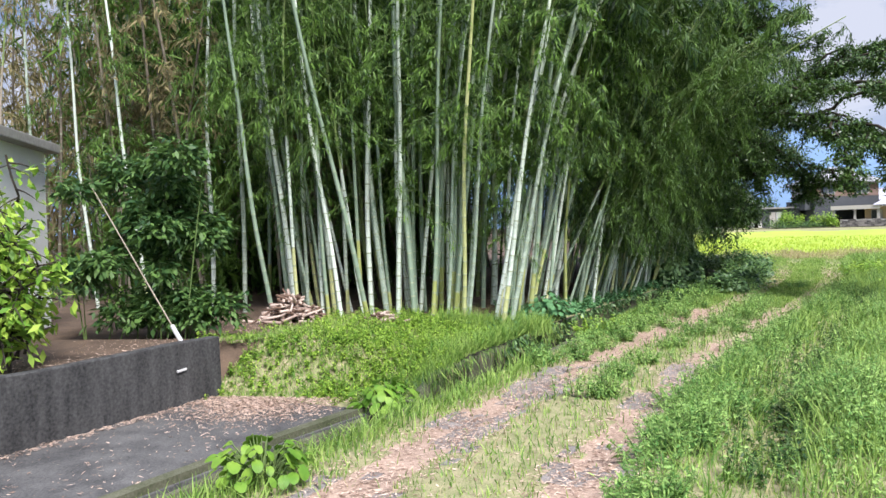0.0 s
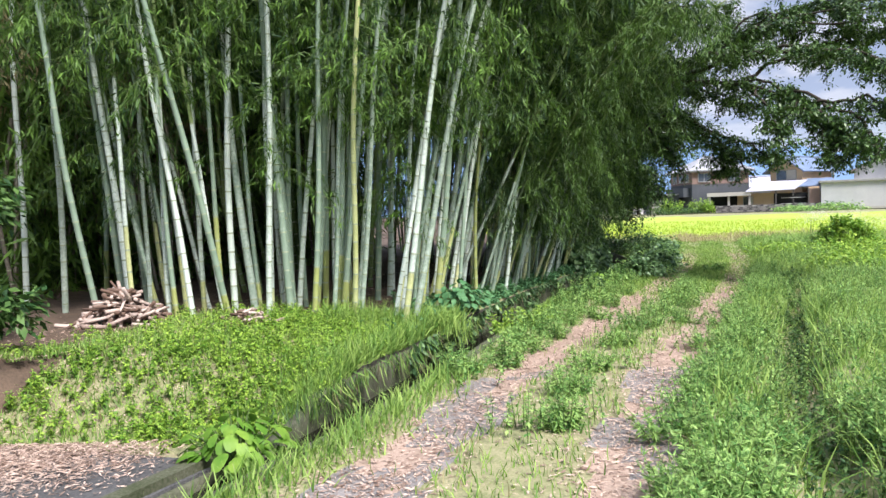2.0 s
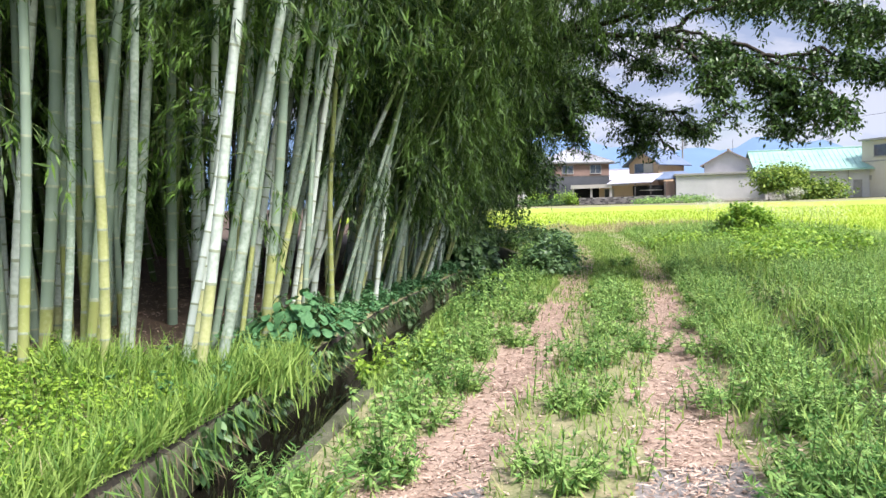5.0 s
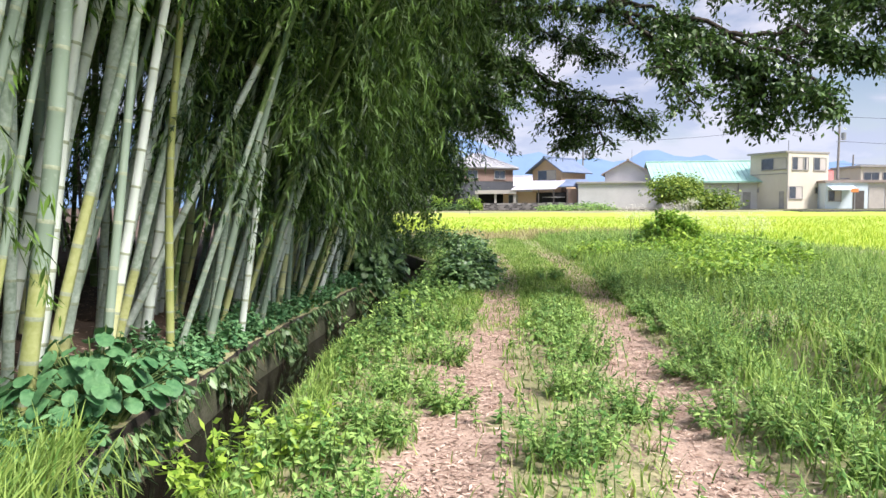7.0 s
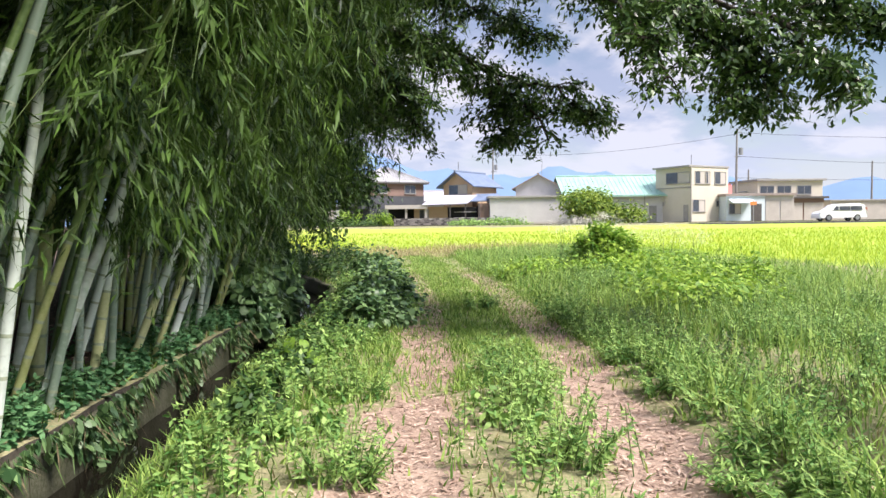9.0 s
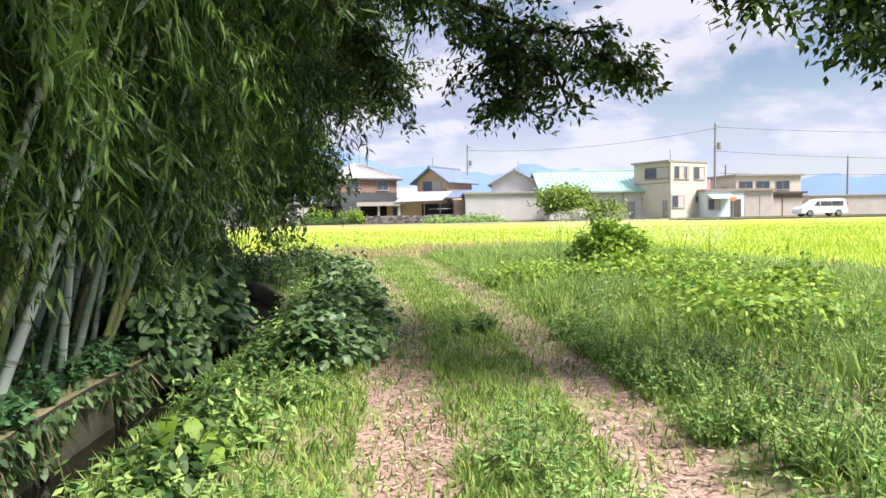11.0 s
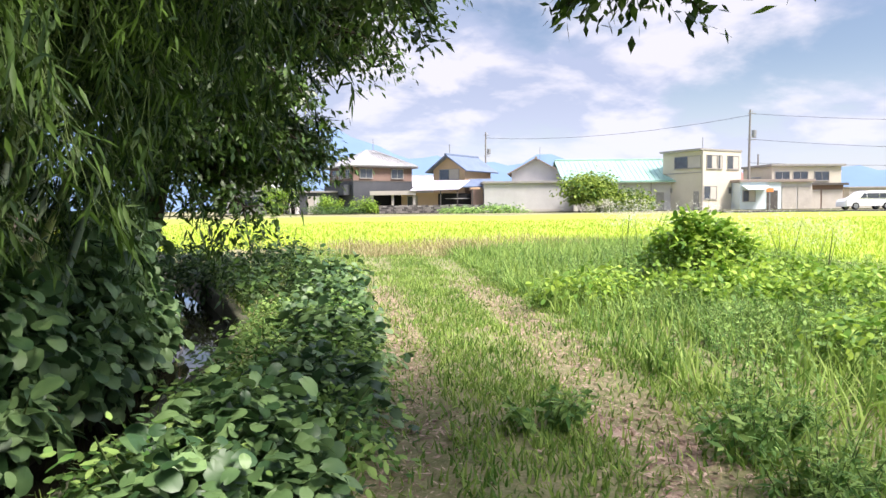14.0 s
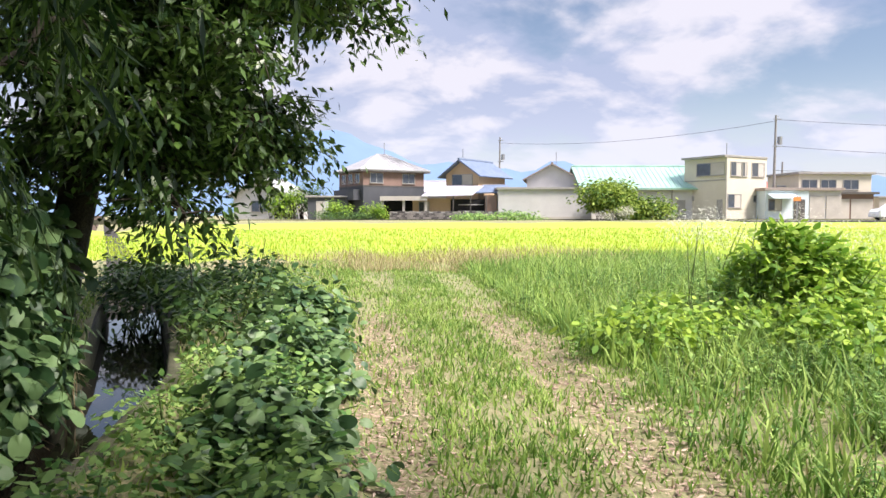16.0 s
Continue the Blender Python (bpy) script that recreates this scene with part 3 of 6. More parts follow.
# kind: copies, height, culm radius, culm, lowest branch, branches, leaves on each, leaf length, reach, droop, leaf
BAMBOO = {
    "tall": (5, 11.5, 0.054, M_CULM, 4.0, 22, 80, 0.165, 1.0, 0.6, M_BLEAF),
    "leafy": (4, 11.0, 0.05, M_CULM, 2.3, 26, 75, 0.15, 0.85, 0.7, M_BLEAF),
    "yellow": (2, 11.5, 0.054, M_CULM_Y, 4.0, 22, 50, 0.15, 1.0, 0.6, M_BLEAF),
    "dry": (3, 11.5, 0.042, M_CULM_D, 4.6, 24, 36, 0.24, 1.0, 0.5, M_BLEAF_D),
    "bushy": (3, 8.5, 0.042, M_CULM, 2.1, 32, 85, 0.15, 1.0, 0.8, M_BLEAF_SHADE),
    "young": (3, 5.0, 0.026, M_CULM_Y, 0.9, 18, 35, 0.165, 0.7, 0.6, M_BLEAF),
    "slender": (4, 8.0, 0.036, M_CULM, 3.8, 18, 60, 0.15, 0.9, 0.7, M_BLEAF),
    "towering": (4, 12.5, 0.05, M_CULM, 6.0, 36, 50, 0.29, 1.5, 0.6, M_BLEAF_SHADE),
    "arching": (4, 7.5, 0.032, M_CULM_G_SHADE, 2.6, 40, 105, 0.15, 0.9, 1.0, M_BLEAF_SHADE),
    "deep": (3, 10.5, 0.046, M_CULM_G_SHADE, 4.7, 26, 25, 0.34, 1.2, 0.5, M_BLEAF_SHADE),
}


def bamboo_kinds():
    kinds = {}
    rng = np.random.default_rng(11)
    for kind, (n, tall, radius, material, low, count, leaves, size, spread, hang, leaf) in BAMBOO.items():
        made = []
        for i in range(n):
            bend = rng.uniform(0.36, 0.50) if kind in ("arching", "towering") else rng.uniform(0.04, 0.13)
            foot = rng.uniform(0.3, 1.6) if kind in ("tall", "slender", "arching") and i % 3 == 0 else 0.0
            # height above which the culm takes the darker, shade-toned green
            green = rng.uniform(2.4, 3.2) if kind in ("slender", "arching", "bushy") else rng.uniform(6.5, 8.0)
            me, P = culm_mesh("culm", rng, tall * rng.uniform(0.94, 1.06), bend, radius * rng.uniform(0.9, 1.1), material, foot=foot, green=green)
            made.append((me, bamboo_foliage("foliage", rng, P, low, count, leaves, size, leaf, spread, hang)))
        kinds[kind] = made
    return kinds


BAMBOO_LABELS = {"towering": "very tall bamboo whose leafy head bends over the path to block sun", "leafy": "pale green bamboo with low hanging leafy sprays", "tall": "tall pale green bamboo with leafy branches above", "yellow": "yellowing bamboo culm leaning over the ditch", "dry": "thin brownish bamboo with dry leaves", "bushy": "dense leafy bamboo with drooping branches", "young": "slender young bamboo with low leafy twigs", "slender": "slender pale bamboo slanting out over the ditch", "arching": "bamboo arching over the ditch with a heavy leafy head", "deep": "greyish bamboo standing deep in the grove"}


def bamboo(kind, kinds, rng, x, y, lean_x, lean_y, size=1.0):
    me, fo = kinds[kind][rng.integers(len(kinds[kind]))]
    root = tagged(new("bamboo"), BAMBOO_LABELS[kind], "bamboo", group="bamboo grove")
    z = float(height(x, y)) - 0.06
    spin = Matrix.Rotation(rng.uniform(-1.2, 1.2), 4, "Z")
    m = Matrix.Translation((x, y, z)) @ Matrix.Rotation(radians(lean_x), 4, "Y") @ Matrix.Rotation(-radians(lean_y), 4, "X") @ spin
    root.matrix_basis = m @ Matrix.Scale(size, 4)
    put("culm", me, root)
    put("foliage", fo, root)


def grove():
    kinds = bamboo_kinds()
    rng = np.random.default_rng(3)
    spots = []

    def free(x, y, gap):
        return all((x - a) ** 2 + (y - b) ** 2 > gap * gap for a, b in spots)

    def lean_of(x, y):
        u = x - float(ditch_x(y))
        base = np.interp(x, [-9, -4.5, -1.6, 0.0, 2.5, 4.5], [-4, -5, 3, 10, 15, 19])
        return base + rng.normal(0, 3.5) - 1.2 * max(0, -u - 2.5), rng.normal(2, 3.0)

    # front rows along the bank
    tries = 0
    while len(spots) < 74 and tries < 6000:
        tries += 1
        y = rng.uniform(12.6, 24.5)
        u = -0.75 - abs(rng.normal(0, 0.9))
        x = float(ditch_x(y)) + u
        if y < 13.6 and x > -0.9:
            continue
        if x < -5.4 or not free(x, y, 0.24) or (y > 15.5 and rng.random() < 0.3):
            continue
        spots.append((x, y))
        lx, ly = lean_of(x, y)
        kind = "yellow" if rng.random() < (0.05 if x < -1 else 0.30) else "tall"
        if kind == "tall" and x < -0.6 and rng.random() < 0.25:
            kind = "leafy"
        if y > 19.5 and rng.random() < 0.7:
            kind = "bushy"
        bamboo(kind, kinds, rng, x, y, lx, ly, rng.uniform(0.66, 1.08) * (0.8 if x > 1.5 else 1))
    # front row towards the shed
    for i in range(40):
        x = rng.uniform(-5.6, -1.8)
        y = 12.7 + abs(rng.normal(0, 0.9)) + 0.12 * (x + 5)
        if free(x, y, 0.22):
            spots.append((x, y))
            lx, ly = lean_of(x, y)
            bamboo("tall" if rng.random() < 0.7 else "leafy", kinds, rng, x, y, lx, ly, rng.uniform(0.66, 1.12))
    # deeper rows
    n = 0
    while n < 58:
        y = rng.uniform(14.5, 32)
        x = float(ditch_x(y)) - rng.uniform(2.2, 9.0)
        if x > -4.5 and y < 14.5 or not free(x, y, 0.3):
            continue
        n += 1
        spots.append((x, y))
        lx, ly = lean_of(x, y)
        bamboo("dry" if (x < -5 or rng.random() < 0.2) else ("bushy" if y > 25 else "deep"), kinds, rng, x, y, lx, ly, rng.uniform(0.8, 1.05))
    # brownish far corner behind the shed
    for i in range(40):
        x, y = rng.uniform(-13, -5.5), rng.uniform(14.0, 21)
        if free(x, y, 0.28):
            spots.append((x, y))
            bamboo("dry" if rng.random() < 0.75 else "tall", kinds, rng, x, y, rng.normal(-3, 4), rng.normal(0, 3), rng.uniform(0.8, 1.05))
    for i in range(16):
        x, y = rng.uniform(-14.5, -8.5), rng.uniform(13.5, 19)
        if free(x, y, 0.28):
            spots.append((x, y))
            bamboo("dry", kinds, rng, x, y, rng.normal(-2, 4), rng.normal(0, 3), rng.uniform(0.75, 1.0))
    # leafy end of the grove, hanging over the ditch
    for i in range(13):
        y = rng.uniform(20.5, 25.5)
        x = float(ditch_x(y)) - rng.uniform(0.7, 3.0)
        if free(x, y, 0.3):
            spots.append((x, y))
            bamboo("bushy", kinds, rng, x, y, rng.uniform(8, 24), rng.normal(0, 5), rng.uniform(0.9, 1.2))
    for i in range(12):
        y = rng.uniform(22.5, 28.5)
        x = float(ditch_x(y)) - rng.uniform(1.2, 2.8)
        if free(x, y, 0.2):
            spots.append((x, y))
            bamboo("young", kinds, rng, x, y, rng.uniform(0, 9), rng.normal(0, 6), rng.uniform(0.7, 1.1))
    # heads that arch over the ditch and hide the culms behind them
    for i in range(52):
        y = 16.6 + 7.2 * rng.random() ** 0.85
        x = float(ditch_x(y)) - rng.uniform(0.8, 2.3)
        if x > -1.9 and free(x, y, 0.16):
            spots.append((x, y))
            bamboo("arching", kinds, rng, x, y, rng.uniform(3, 16), rng.normal(0, 5), rng.uniform(0.78, 1.08))
    # very tall ones leaning out high above the path, added to block sun
    for i in range(20):
        y = 14.2 + 0.42 * i + rng.uniform(-0.2, 0.2)
        x = float(ditch_x(y)) - rng.uniform(1.0, 2.2)
        spots.append((x, y))
        bamboo("towering", kinds, rng, x, y, rng.uniform(4, 10), rng.normal(3, 4), rng.uniform(0.92, 1.08))
    # low leafy ones where the bank bends
    for i in range(16):
        y = rng.uniform(17.6, 23.0)
        x = float(ditch_x(y)) - rng.uniform(0.65, 1.6)
        if free(x, y, 0.14):
            spots.append((x, y))
            bamboo("bushy", kinds, rng, x, y, rng.uniform(2, 16), rng.normal(0, 5), rng.uniform(0.66, 0.85))
    # slender culms slanting out over the ditch
    k = 0
    while k < 28:
        y = rng.uniform(13.6, 22.0)
        x = float(ditch_x(y)) - 0.62 - abs(rng.normal(0, 0.8))
        if x > -1.7 and free(x, y, 0.11):
            k += 1
            spots.append((x, y))
            bamboo("slender", kinds, rng, x, y, np.interp(y, [13.6, 16, 22], [8, 14, 19]) + rng.normal(0, 5), rng.normal(4, 4), rng.uniform(0.8, 1.15))
    for i in range(26):
        x = rng.uniform(-5.4, -1.4)
        y = 12.8 + abs(rng.normal(0, 0.9)) + 0.12 * (x + 5)
        if free(x, y, 0.13):
            spots.append((x, y))
            bamboo("slender", kinds, rng, x, y, *lean_of(x, y), rng.uniform(1.0, 1.3))
    # leaf canopy added above the view to shade the grove's interior
    n = 56000
    y = rng.uniform(13.2, 33, n)
    x = ditch_x(y) - rng.uniform(0.6, 12.0, n)
    z = 5.6 + 3.4 * rng.random(n) + 0.5 * wave(x * 0.7, y * 0.7)
    keep = (x > -12) & (y > 14.4 + 0.2 * np.clip(-x - 4, 0, 8))
    x, y, z = x[keep], y[keep], z[keep]
    n = len(x)
    strew("bamboo_canopy", "unseen leafy canopy added high over the bamboo grove for shade", "bamboo", M_BLEAF, np.stack([x, y, z], -1), rng.uniform(0, 6.28, n), rng.normal(0.5, 0.5, n), rng.normal(0, 0.6, n), np.stack([rng.uniform(0.25, 0.5, n), rng.uniform(0.4, 0.8, n), np.full(n, 0.4)], -1), (LANCE_V, LANCE_F))
    # the far side of the grove, closed by leaves
    lobes_p, lobes_a = [], []
    stalks = []
    for i in range(150):
        if i < 92:
            y = rng.uniform(16, 34)
            x = float(ditch_x(y)) - rng.uniform(9.5, 13.5)
        else:
            x, y = rng.uniform(-18, -7), rng.uniform(20.5, 27)
        b = np.array([x, y, gz(x, y) - 0.1])
        tip = b + np.array([rng.normal(0, 0.7), rng.normal(0, 0.7), rng.uniform(8, 11)])
        stalks.append(tube_np(np.array([b, (b + tip) / 2, tip]), [0.045, 0.04, 0.015], 5))
        n = 850
        q = 0.02 + 0.98 * rng.random(n) ** 1.3
        lobes_p.append(b + (tip - b) * q[:, None] + rng.normal(0, 0.55, (n, 3)))
        lobes_a.append(np.stack([rng.uniform(0, 6.28, n), rng.uniform(0.1, 1.3, n), rng.normal(0, 0.6, n)], -1))
    A = np.concatenate(lobes_a)
    V, F = scatter(LANCE_V, LANCE_F, np.concatenate(lobes_p), turns(A[:, 0], A[:, 1], A[:, 2]), rng.uniform(0.35, 0.6, len(A)))
    back = tagged(put("bamboo_thicket", mesh_np("bamboo_thicket", V, F, [M_BLEAF, M_BLEAF_D], np.repeat((np.arange(150) >= 92).astype(int), 1700))), "dense leafy bamboo at the back of the grove", "bamboo", kind="stuff")
    tv, tf = join_np(stalks)
    put("culms", mesh_np("culms", tv, tf, [M_CULM_D], None, True), back)


grove()


# ---- broadleaf trees and shrubs ----
def broad_tree(name, label, trunk_pts, trunk_r, limbs, leaf_n, leaf_size, leaf_mat, seed, twig=0.55, tpl=(DIAM_V, LANCE_F), clump=0.13, tight=False):
    """A trunk, tapering limbs given as point lists, twigs on the limbs and leaves round the twigs."""
    rng = np.random.default_rng(seed)
    root = tagged(new(name), label, "tree")
    V, F = tube_np(trunk_pts, np.linspace(trunk_r, trunk_r * 0.6, len(trunk_pts)), 9)
    put("trunk", mesh_np("trunk", V, F, [M_BARK], None, True), root)
    twigs, pos, ang = [], [], []
    for pts, r, bushy in limbs:
        pts = np.array(pts, float)
        s = np.linspace(0, 1, len(pts))
        q = np.linspace(0, 1, 14)
        line = np.stack([np.interp(q, s, pts[:, k]) for k in range(3)], -1)
        line[1:-1] += rng.normal(0, 0.05, (12, 3))
        V, F = tube_np(line, np.linspace(r, 0.012, 14), 6)
        put("limb", mesh_np("limb", V, F, [M_BARK], None, True), root)
        for b in range(bushy):
            t = rng.uniform(0.25, 1.0) if not tight else 0.2 + 0.8 * rng.random() ** 0.7
            p0 = np.array([np.interp(t, q, line[:, k]) for k in range(3)])
            az, el = rng.uniform(0, 2 * np.pi), rng.normal(-0.05, 0.38 if tight else 0.45)
            ln = twig * rng.uniform(0.6, 1.7)
            d = np.array([math.cos(az) * math.cos(el), math.sin(az) * math.cos(el), math.sin(el)])
            ss = np.linspace(0, 1, 4)
            tp = p0 + d * ln * ss[:, None] + np.array([0, 0, -0.35 * ln]) * (ss ** 2)[:, None]
            twigs.append(tube_np(tp, np.linspace(0.014, 0.003, 4), 3))
            n = leaf_n
            k = rng.uniform(0.25, 1.05, n)
            pos.append(np.stack([np.interp(k, ss, tp[:, i]) for i in range(3)], -1) + rng.normal(0, clump * 0.8, (n, 3)))
            ang.append(np.stack([az + rng.normal(0, 1.2, n), rng.normal(0.5, 0.5, n), rng.normal(0, 0.6, n)], -1))
    tv, tf = join_np(twigs)
    tagged(put("branching", mesh_np("branching", tv, tf, [M_BARK]), root), kind="stuff")
    A, P = np.concatenate(ang), np.concatenate(pos)
    V, F = scatter(tpl[0], tpl[1], P, turns(A[:, 0], A[:, 1], A[:, 2]), rng.uniform(0.65, 1.3, len(P)) * leaf_size)
    put("crown", mesh_np("crown", V, F, [leaf_mat]), root)
    return root


# the evergreen at the grove's end, whose long limb hangs over the path
tr = np.random.default_rng(21)
limbs = []
base = np.array([5.5, 29.3, 2.6])
for i in range(66):
    az = tr.uniform(0, 2 * np.pi) if i % 2 else tr.normal(-0.7, 0.8)
    el = tr.uniform(-0.2, 1.1)
    st = base + np.array([0, 0, tr.uniform(-0.6, 4.6)])
    ln = tr.uniform(2.0, 3.6) * (1.0 - 0.25 * el) * min(1.0, 0.55 + 0.13 * st[2])
    d = np.array([math.cos(az) * math.cos(el), math.sin(az) * math.cos(el), math.sin(el)])
    limbs.append(([st, st + d * ln * 0.5 + (0, 0, 0.25), st + d * ln + (0, 0, -0.35)], 0.07, 27))
for i in range(16):
    az, el = tr.normal(-0.45, 0.35), tr.uniform(-0.1, 0.4)
    st = base + np.array([0, 0, tr.uniform(1.0, 5.6)])
    d = np.array([math.cos(az) * math.cos(el), math.sin(az) * math.cos(el), math.sin(el)]) * tr.uniform(2.4, 3.3)
    limbs.append(([st, st + d * 0.5 + (0, 0, 0.25), st + d + (0, 0, -0.4)], 0.07, 34))
for i in range(18):
    az, st = tr.uniform(-1.9, 0.2), base + np.array([0, 0, tr.uniform(-0.3, 0.8)])
    d = np.array([math.cos(az), math.sin(az), -0.12]) * tr.uniform(1.2, 2.0)
    limbs.append(([st, st + d * 0.5 + (0, 0, 0.2), st + d], 0.05, 30))
broad_tree("evergreen_tree", "dark evergreen tree with dense glossy leaves beside the ditch", [(4.7, 29.6, 0.2), (5.0, 29.5, 1.6), (5.3, 29.4, 3.2), (5.5, 29.3, 5.4), (5.5, 29.3, 7.4)], 0.24, limbs, 52, 0.13, M_TLEAF, 31)
limbs = [
    ([(3.3, 24.6, 4.2), (5.0, 22.9, 4.5), (6.0, 21.5, 4.1), (6.6, 20.6, 3.4), (6.9, 20.0, 2.5)], 0.07, 52),
    ([(6.0, 21.5, 4.1), (6.5, 20.9, 3.2), (6.7, 20.7, 2.6)], 0.04, 26),
    ([(6.3, 21.2, 3.8), (7.0, 20.2, 3.3), (7.5, 19.6, 2.75)], 0.04, 30),
    ([(5.0, 22.9, 4.5), (5.6, 22.4, 3.6), (5.9, 22.1, 2.95)], 0.04, 34),
    ([(5.0, 22.9, 4.5), (5.4, 21.6, 4.3), (5.7, 20.4, 3.5)], 0.04, 34),
    ([(3.3, 24.6, 4.6), (5.4, 22.2, 5.2), (6.6, 19.4, 4.7), (7.4, 17.6, 3.7), (8.1, 17.2, 2.75)], 0.065, 110),
    ([(7.0, 18.5, 4.3), (7.5, 17.6, 3.3), (7.7, 17.2, 2.6)], 0.04, 30),
    ([(7.2, 18.2, 4.2), (8.0, 16.9, 3.3), (7.9, 16.2, 2.7)], 0.04, 34),
    ([(6.6, 19.4, 4.7), (6.7, 18.2, 3.8), (6.6, 17.4, 2.85)], 0.04, 34),
    ([(7.4, 17.8, 3.9), (8.3, 16.9, 3.8), (8.9, 16.6, 3.3)], 0.04, 40),
    ([(5.4, 22.2, 5.2), (7.2, 19.4, 5.4), (8.4, 17.4, 4.8), (9.3, 16.4, 3.9)], 0.06, 96),
    ([(7.2, 19.4, 5.4), (8.6, 18.6, 5.0), (9.6, 17.8, 4.2)], 0.05, 46),
    ([(6.6, 19.4, 4.7), (7.2, 18.4, 4.2), (7.1, 17.6, 3.6)], 0.04, 30),
    ([(6.6, 19.4, 4.7), (8.6, 19.5, 5.6), (10.0, 18.6, 5.6)], 0.05, 60),
    ([(5.4, 22.2, 5.2), (6.2, 20.6, 5.6), (6.9, 18.6, 5.3)], 0.05, 50),
    ([(5.4, 22.2, 5.2), (6.6, 21.8, 4.9), (7.6, 21.2, 4.3)], 0.05, 50),
]
# the crown that stands high over the path
for i in range(10):
    tip = np.array([tr.uniform(5.2, 8.4), tr.uniform(18.5, 24.5), tr.uniform(5.4, 9.2)])
    st = np.array([3.4, 24.6, min(8.6, tip[2] - tr.uniform(0.3, 1.2))])
    limbs.append(([st, (st + tip) / 2 + (0, 0, 0.5), tip], 0.07, 30))
for i in range(6):
    tip = np.array([tr.uniform(8.4, 10.6), tr.uniform(17.6, 20.0), tr.uniform(5.6, 7.6)])
    limbs.append(([(5.4, 22.2, 5.2), (np.array((5.4, 22.2, 5.2)) + tip) / 2 + (0, 0, 0.6), tip], 0.05, 36))
for i in range(6):
    tip = np.array([tr.uniform(7.0, 9.2), tr.uniform(22.0, 26.0), tr.uniform(7.4, 10.4)])
    st = np.array([3.4, 24.6, min(8.8, tip[2] - 0.8)])
    limbs.append(([st, (st + tip) / 2 + (0, 0, 0.5), tip], 0.06, 32))
broad_tree("overhanging_tree", "evergreen tree with a long dark limb over the path", [(2.9, 24.9, -0.1), (3.0, 24.8, 2.0), (3.2, 24.6, 4.0), (3.4, 24.6, 6.0), (3.4, 24.6, 9.0)], 0.2, limbs, 62, 0.095, M_TLEAF, 33, 0.30, clump=0.085, tight=True)


def mound(name, label, lobes, n, leaf, tpl, material, seed, category="shrub", droop=0.5, stems=8, group=""):
    """A shrub of uneven lobes (x, y, z, rx, ry, rz): stems inside, leaves through the outer shell."""
    rng = np.random.default_rng(seed)
    root = tagged(new(name), label, category, group=group)
    P, A = [], []
    vol = sum(l[3] * l[4] + l[3] * l[5] for l in lobes)
    tubes = []
    for (x, y, z, rx, ry, rz) in lobes:
        k = max(8, int(n * (rx * ry + rx * rz) / vol))
        d = rng.normal(0, 1, (k, 3))
        d /= np.linalg.norm(d, axis=1)[:, None]
        d[:, 2] = np.where(d[:, 2] < -0.35, -d[:, 2], d[:, 2])
        r = np.clip(rng.normal(0.84, 0.24, k), 0.2, 1.4) * (1 + 0.18 * np.sin(5 * d[:, 0] + 3 * d[:, 1] + seed) * np.sin(4 * d[:, 2] + 2))
        p = np.array([x, y, z]) + d * r[:, None] * np.array([rx, ry, rz])
        g = height(p[:, 0], p[:, 1])
        u = np.abs(p[:, 0] - ditch_x(p[:, 1])) < HALF
        p[:, 2] = np.maximum(p[:, 2], np.where(u, WATER_Z + 0.06, g + 0.02))
        P.append(p)
        A.append(np.stack([np.arctan2(d[:, 1], d[:, 0]) + rng.normal(0, 0.7, k), droop + rng.normal(0, 0.4, k) - 0.5 * d[:, 2], rng.normal(0, 0.5, k)], -1))
        for s in range(stems):
            e = rng.normal(0, 0.5, 3)
            gz = float(height(x, y)) if abs(x - float(ditch_x(y))) > HALF else WATER_Z - 0.2
            p0 = np.array([x + rng.normal(0, 0.12) * rx, y + rng.normal(0, 0.12) * ry, gz - 0.03])
            p2 = np.array([x + e[0] * rx, y + e[1] * ry, z + abs(e[2]) * rz])
            tubes.append(tube_np(np.array([p0, (p0 + p2) / 2 + (0, 0, 0.1 * rz), p2]), np.array([0.014, 0.009, 0.004]) * max(1, rz), 4))
    P, A = np.concatenate(P), np.concatenate(A)
    V, F = scatter(tpl[0], tpl[1], P, turns(A[:, 0], A[:, 1], A[:, 2]), rng.uniform(0.6, 1.3, len(P)) * leaf)
    put("foliage", mesh_np("foliage", V, F, [material]), root)
    if tubes:
        tv, tf = join_np(tubes)
        tagged(put("undergrowth", mesh_np("undergrowth", tv, tf, [M_STEM if rz < 1 else M_BARK]), root), kind="stuff")
    return root


OVAL, LANCE, HEART = (OVAL_V, OVAL_F), (LANCE_V, LANCE_F), (HEART_V * (1, 0.78, 1.3), HEART_F)


# climbing ivy and shrubs along the ditch
DIAM = (DIAM_V, LANCE_F)
mound("ivy_thicket", "dark ivy thicket on the ditch bank", [(3.05, 22.4, 0.35, 0.4, 0.8, 0.45), (3.5, 23.7, 0.45, 0.4, 0.9, 0.55), (4.0, 25.0, 0.5, 0.42, 0.9, 0.7), (4.3, 26.3, 0.55, 0.36, 0.9, 0.8), (4.45, 27.6, 0.65, 0.38, 0.8, 0.8), (4.6, 28.6, 0.75, 0.38, 0.7, 0.75), (4.1, 30.2, 0.6, 0.35, 1.0, 0.8), (3.2, 22.0, 0.02, 0.26, 0.6, 0.36), (3.6, 23.0, 0.02, 0.26, 0.6, 0.38), (4.0, 24.0, 0.02, 0.26, 0.6, 0.4), (4.35, 25.0, 0.04, 0.26, 0.6, 0.42), (4.65, 26.0, 0.04, 0.24, 0.6, 0.42), (4.85, 27.2, 0.04, 0.2, 0.6, 0.4)], 8000, 0.135, HEART, M_IVY, 41, droop=0.9)
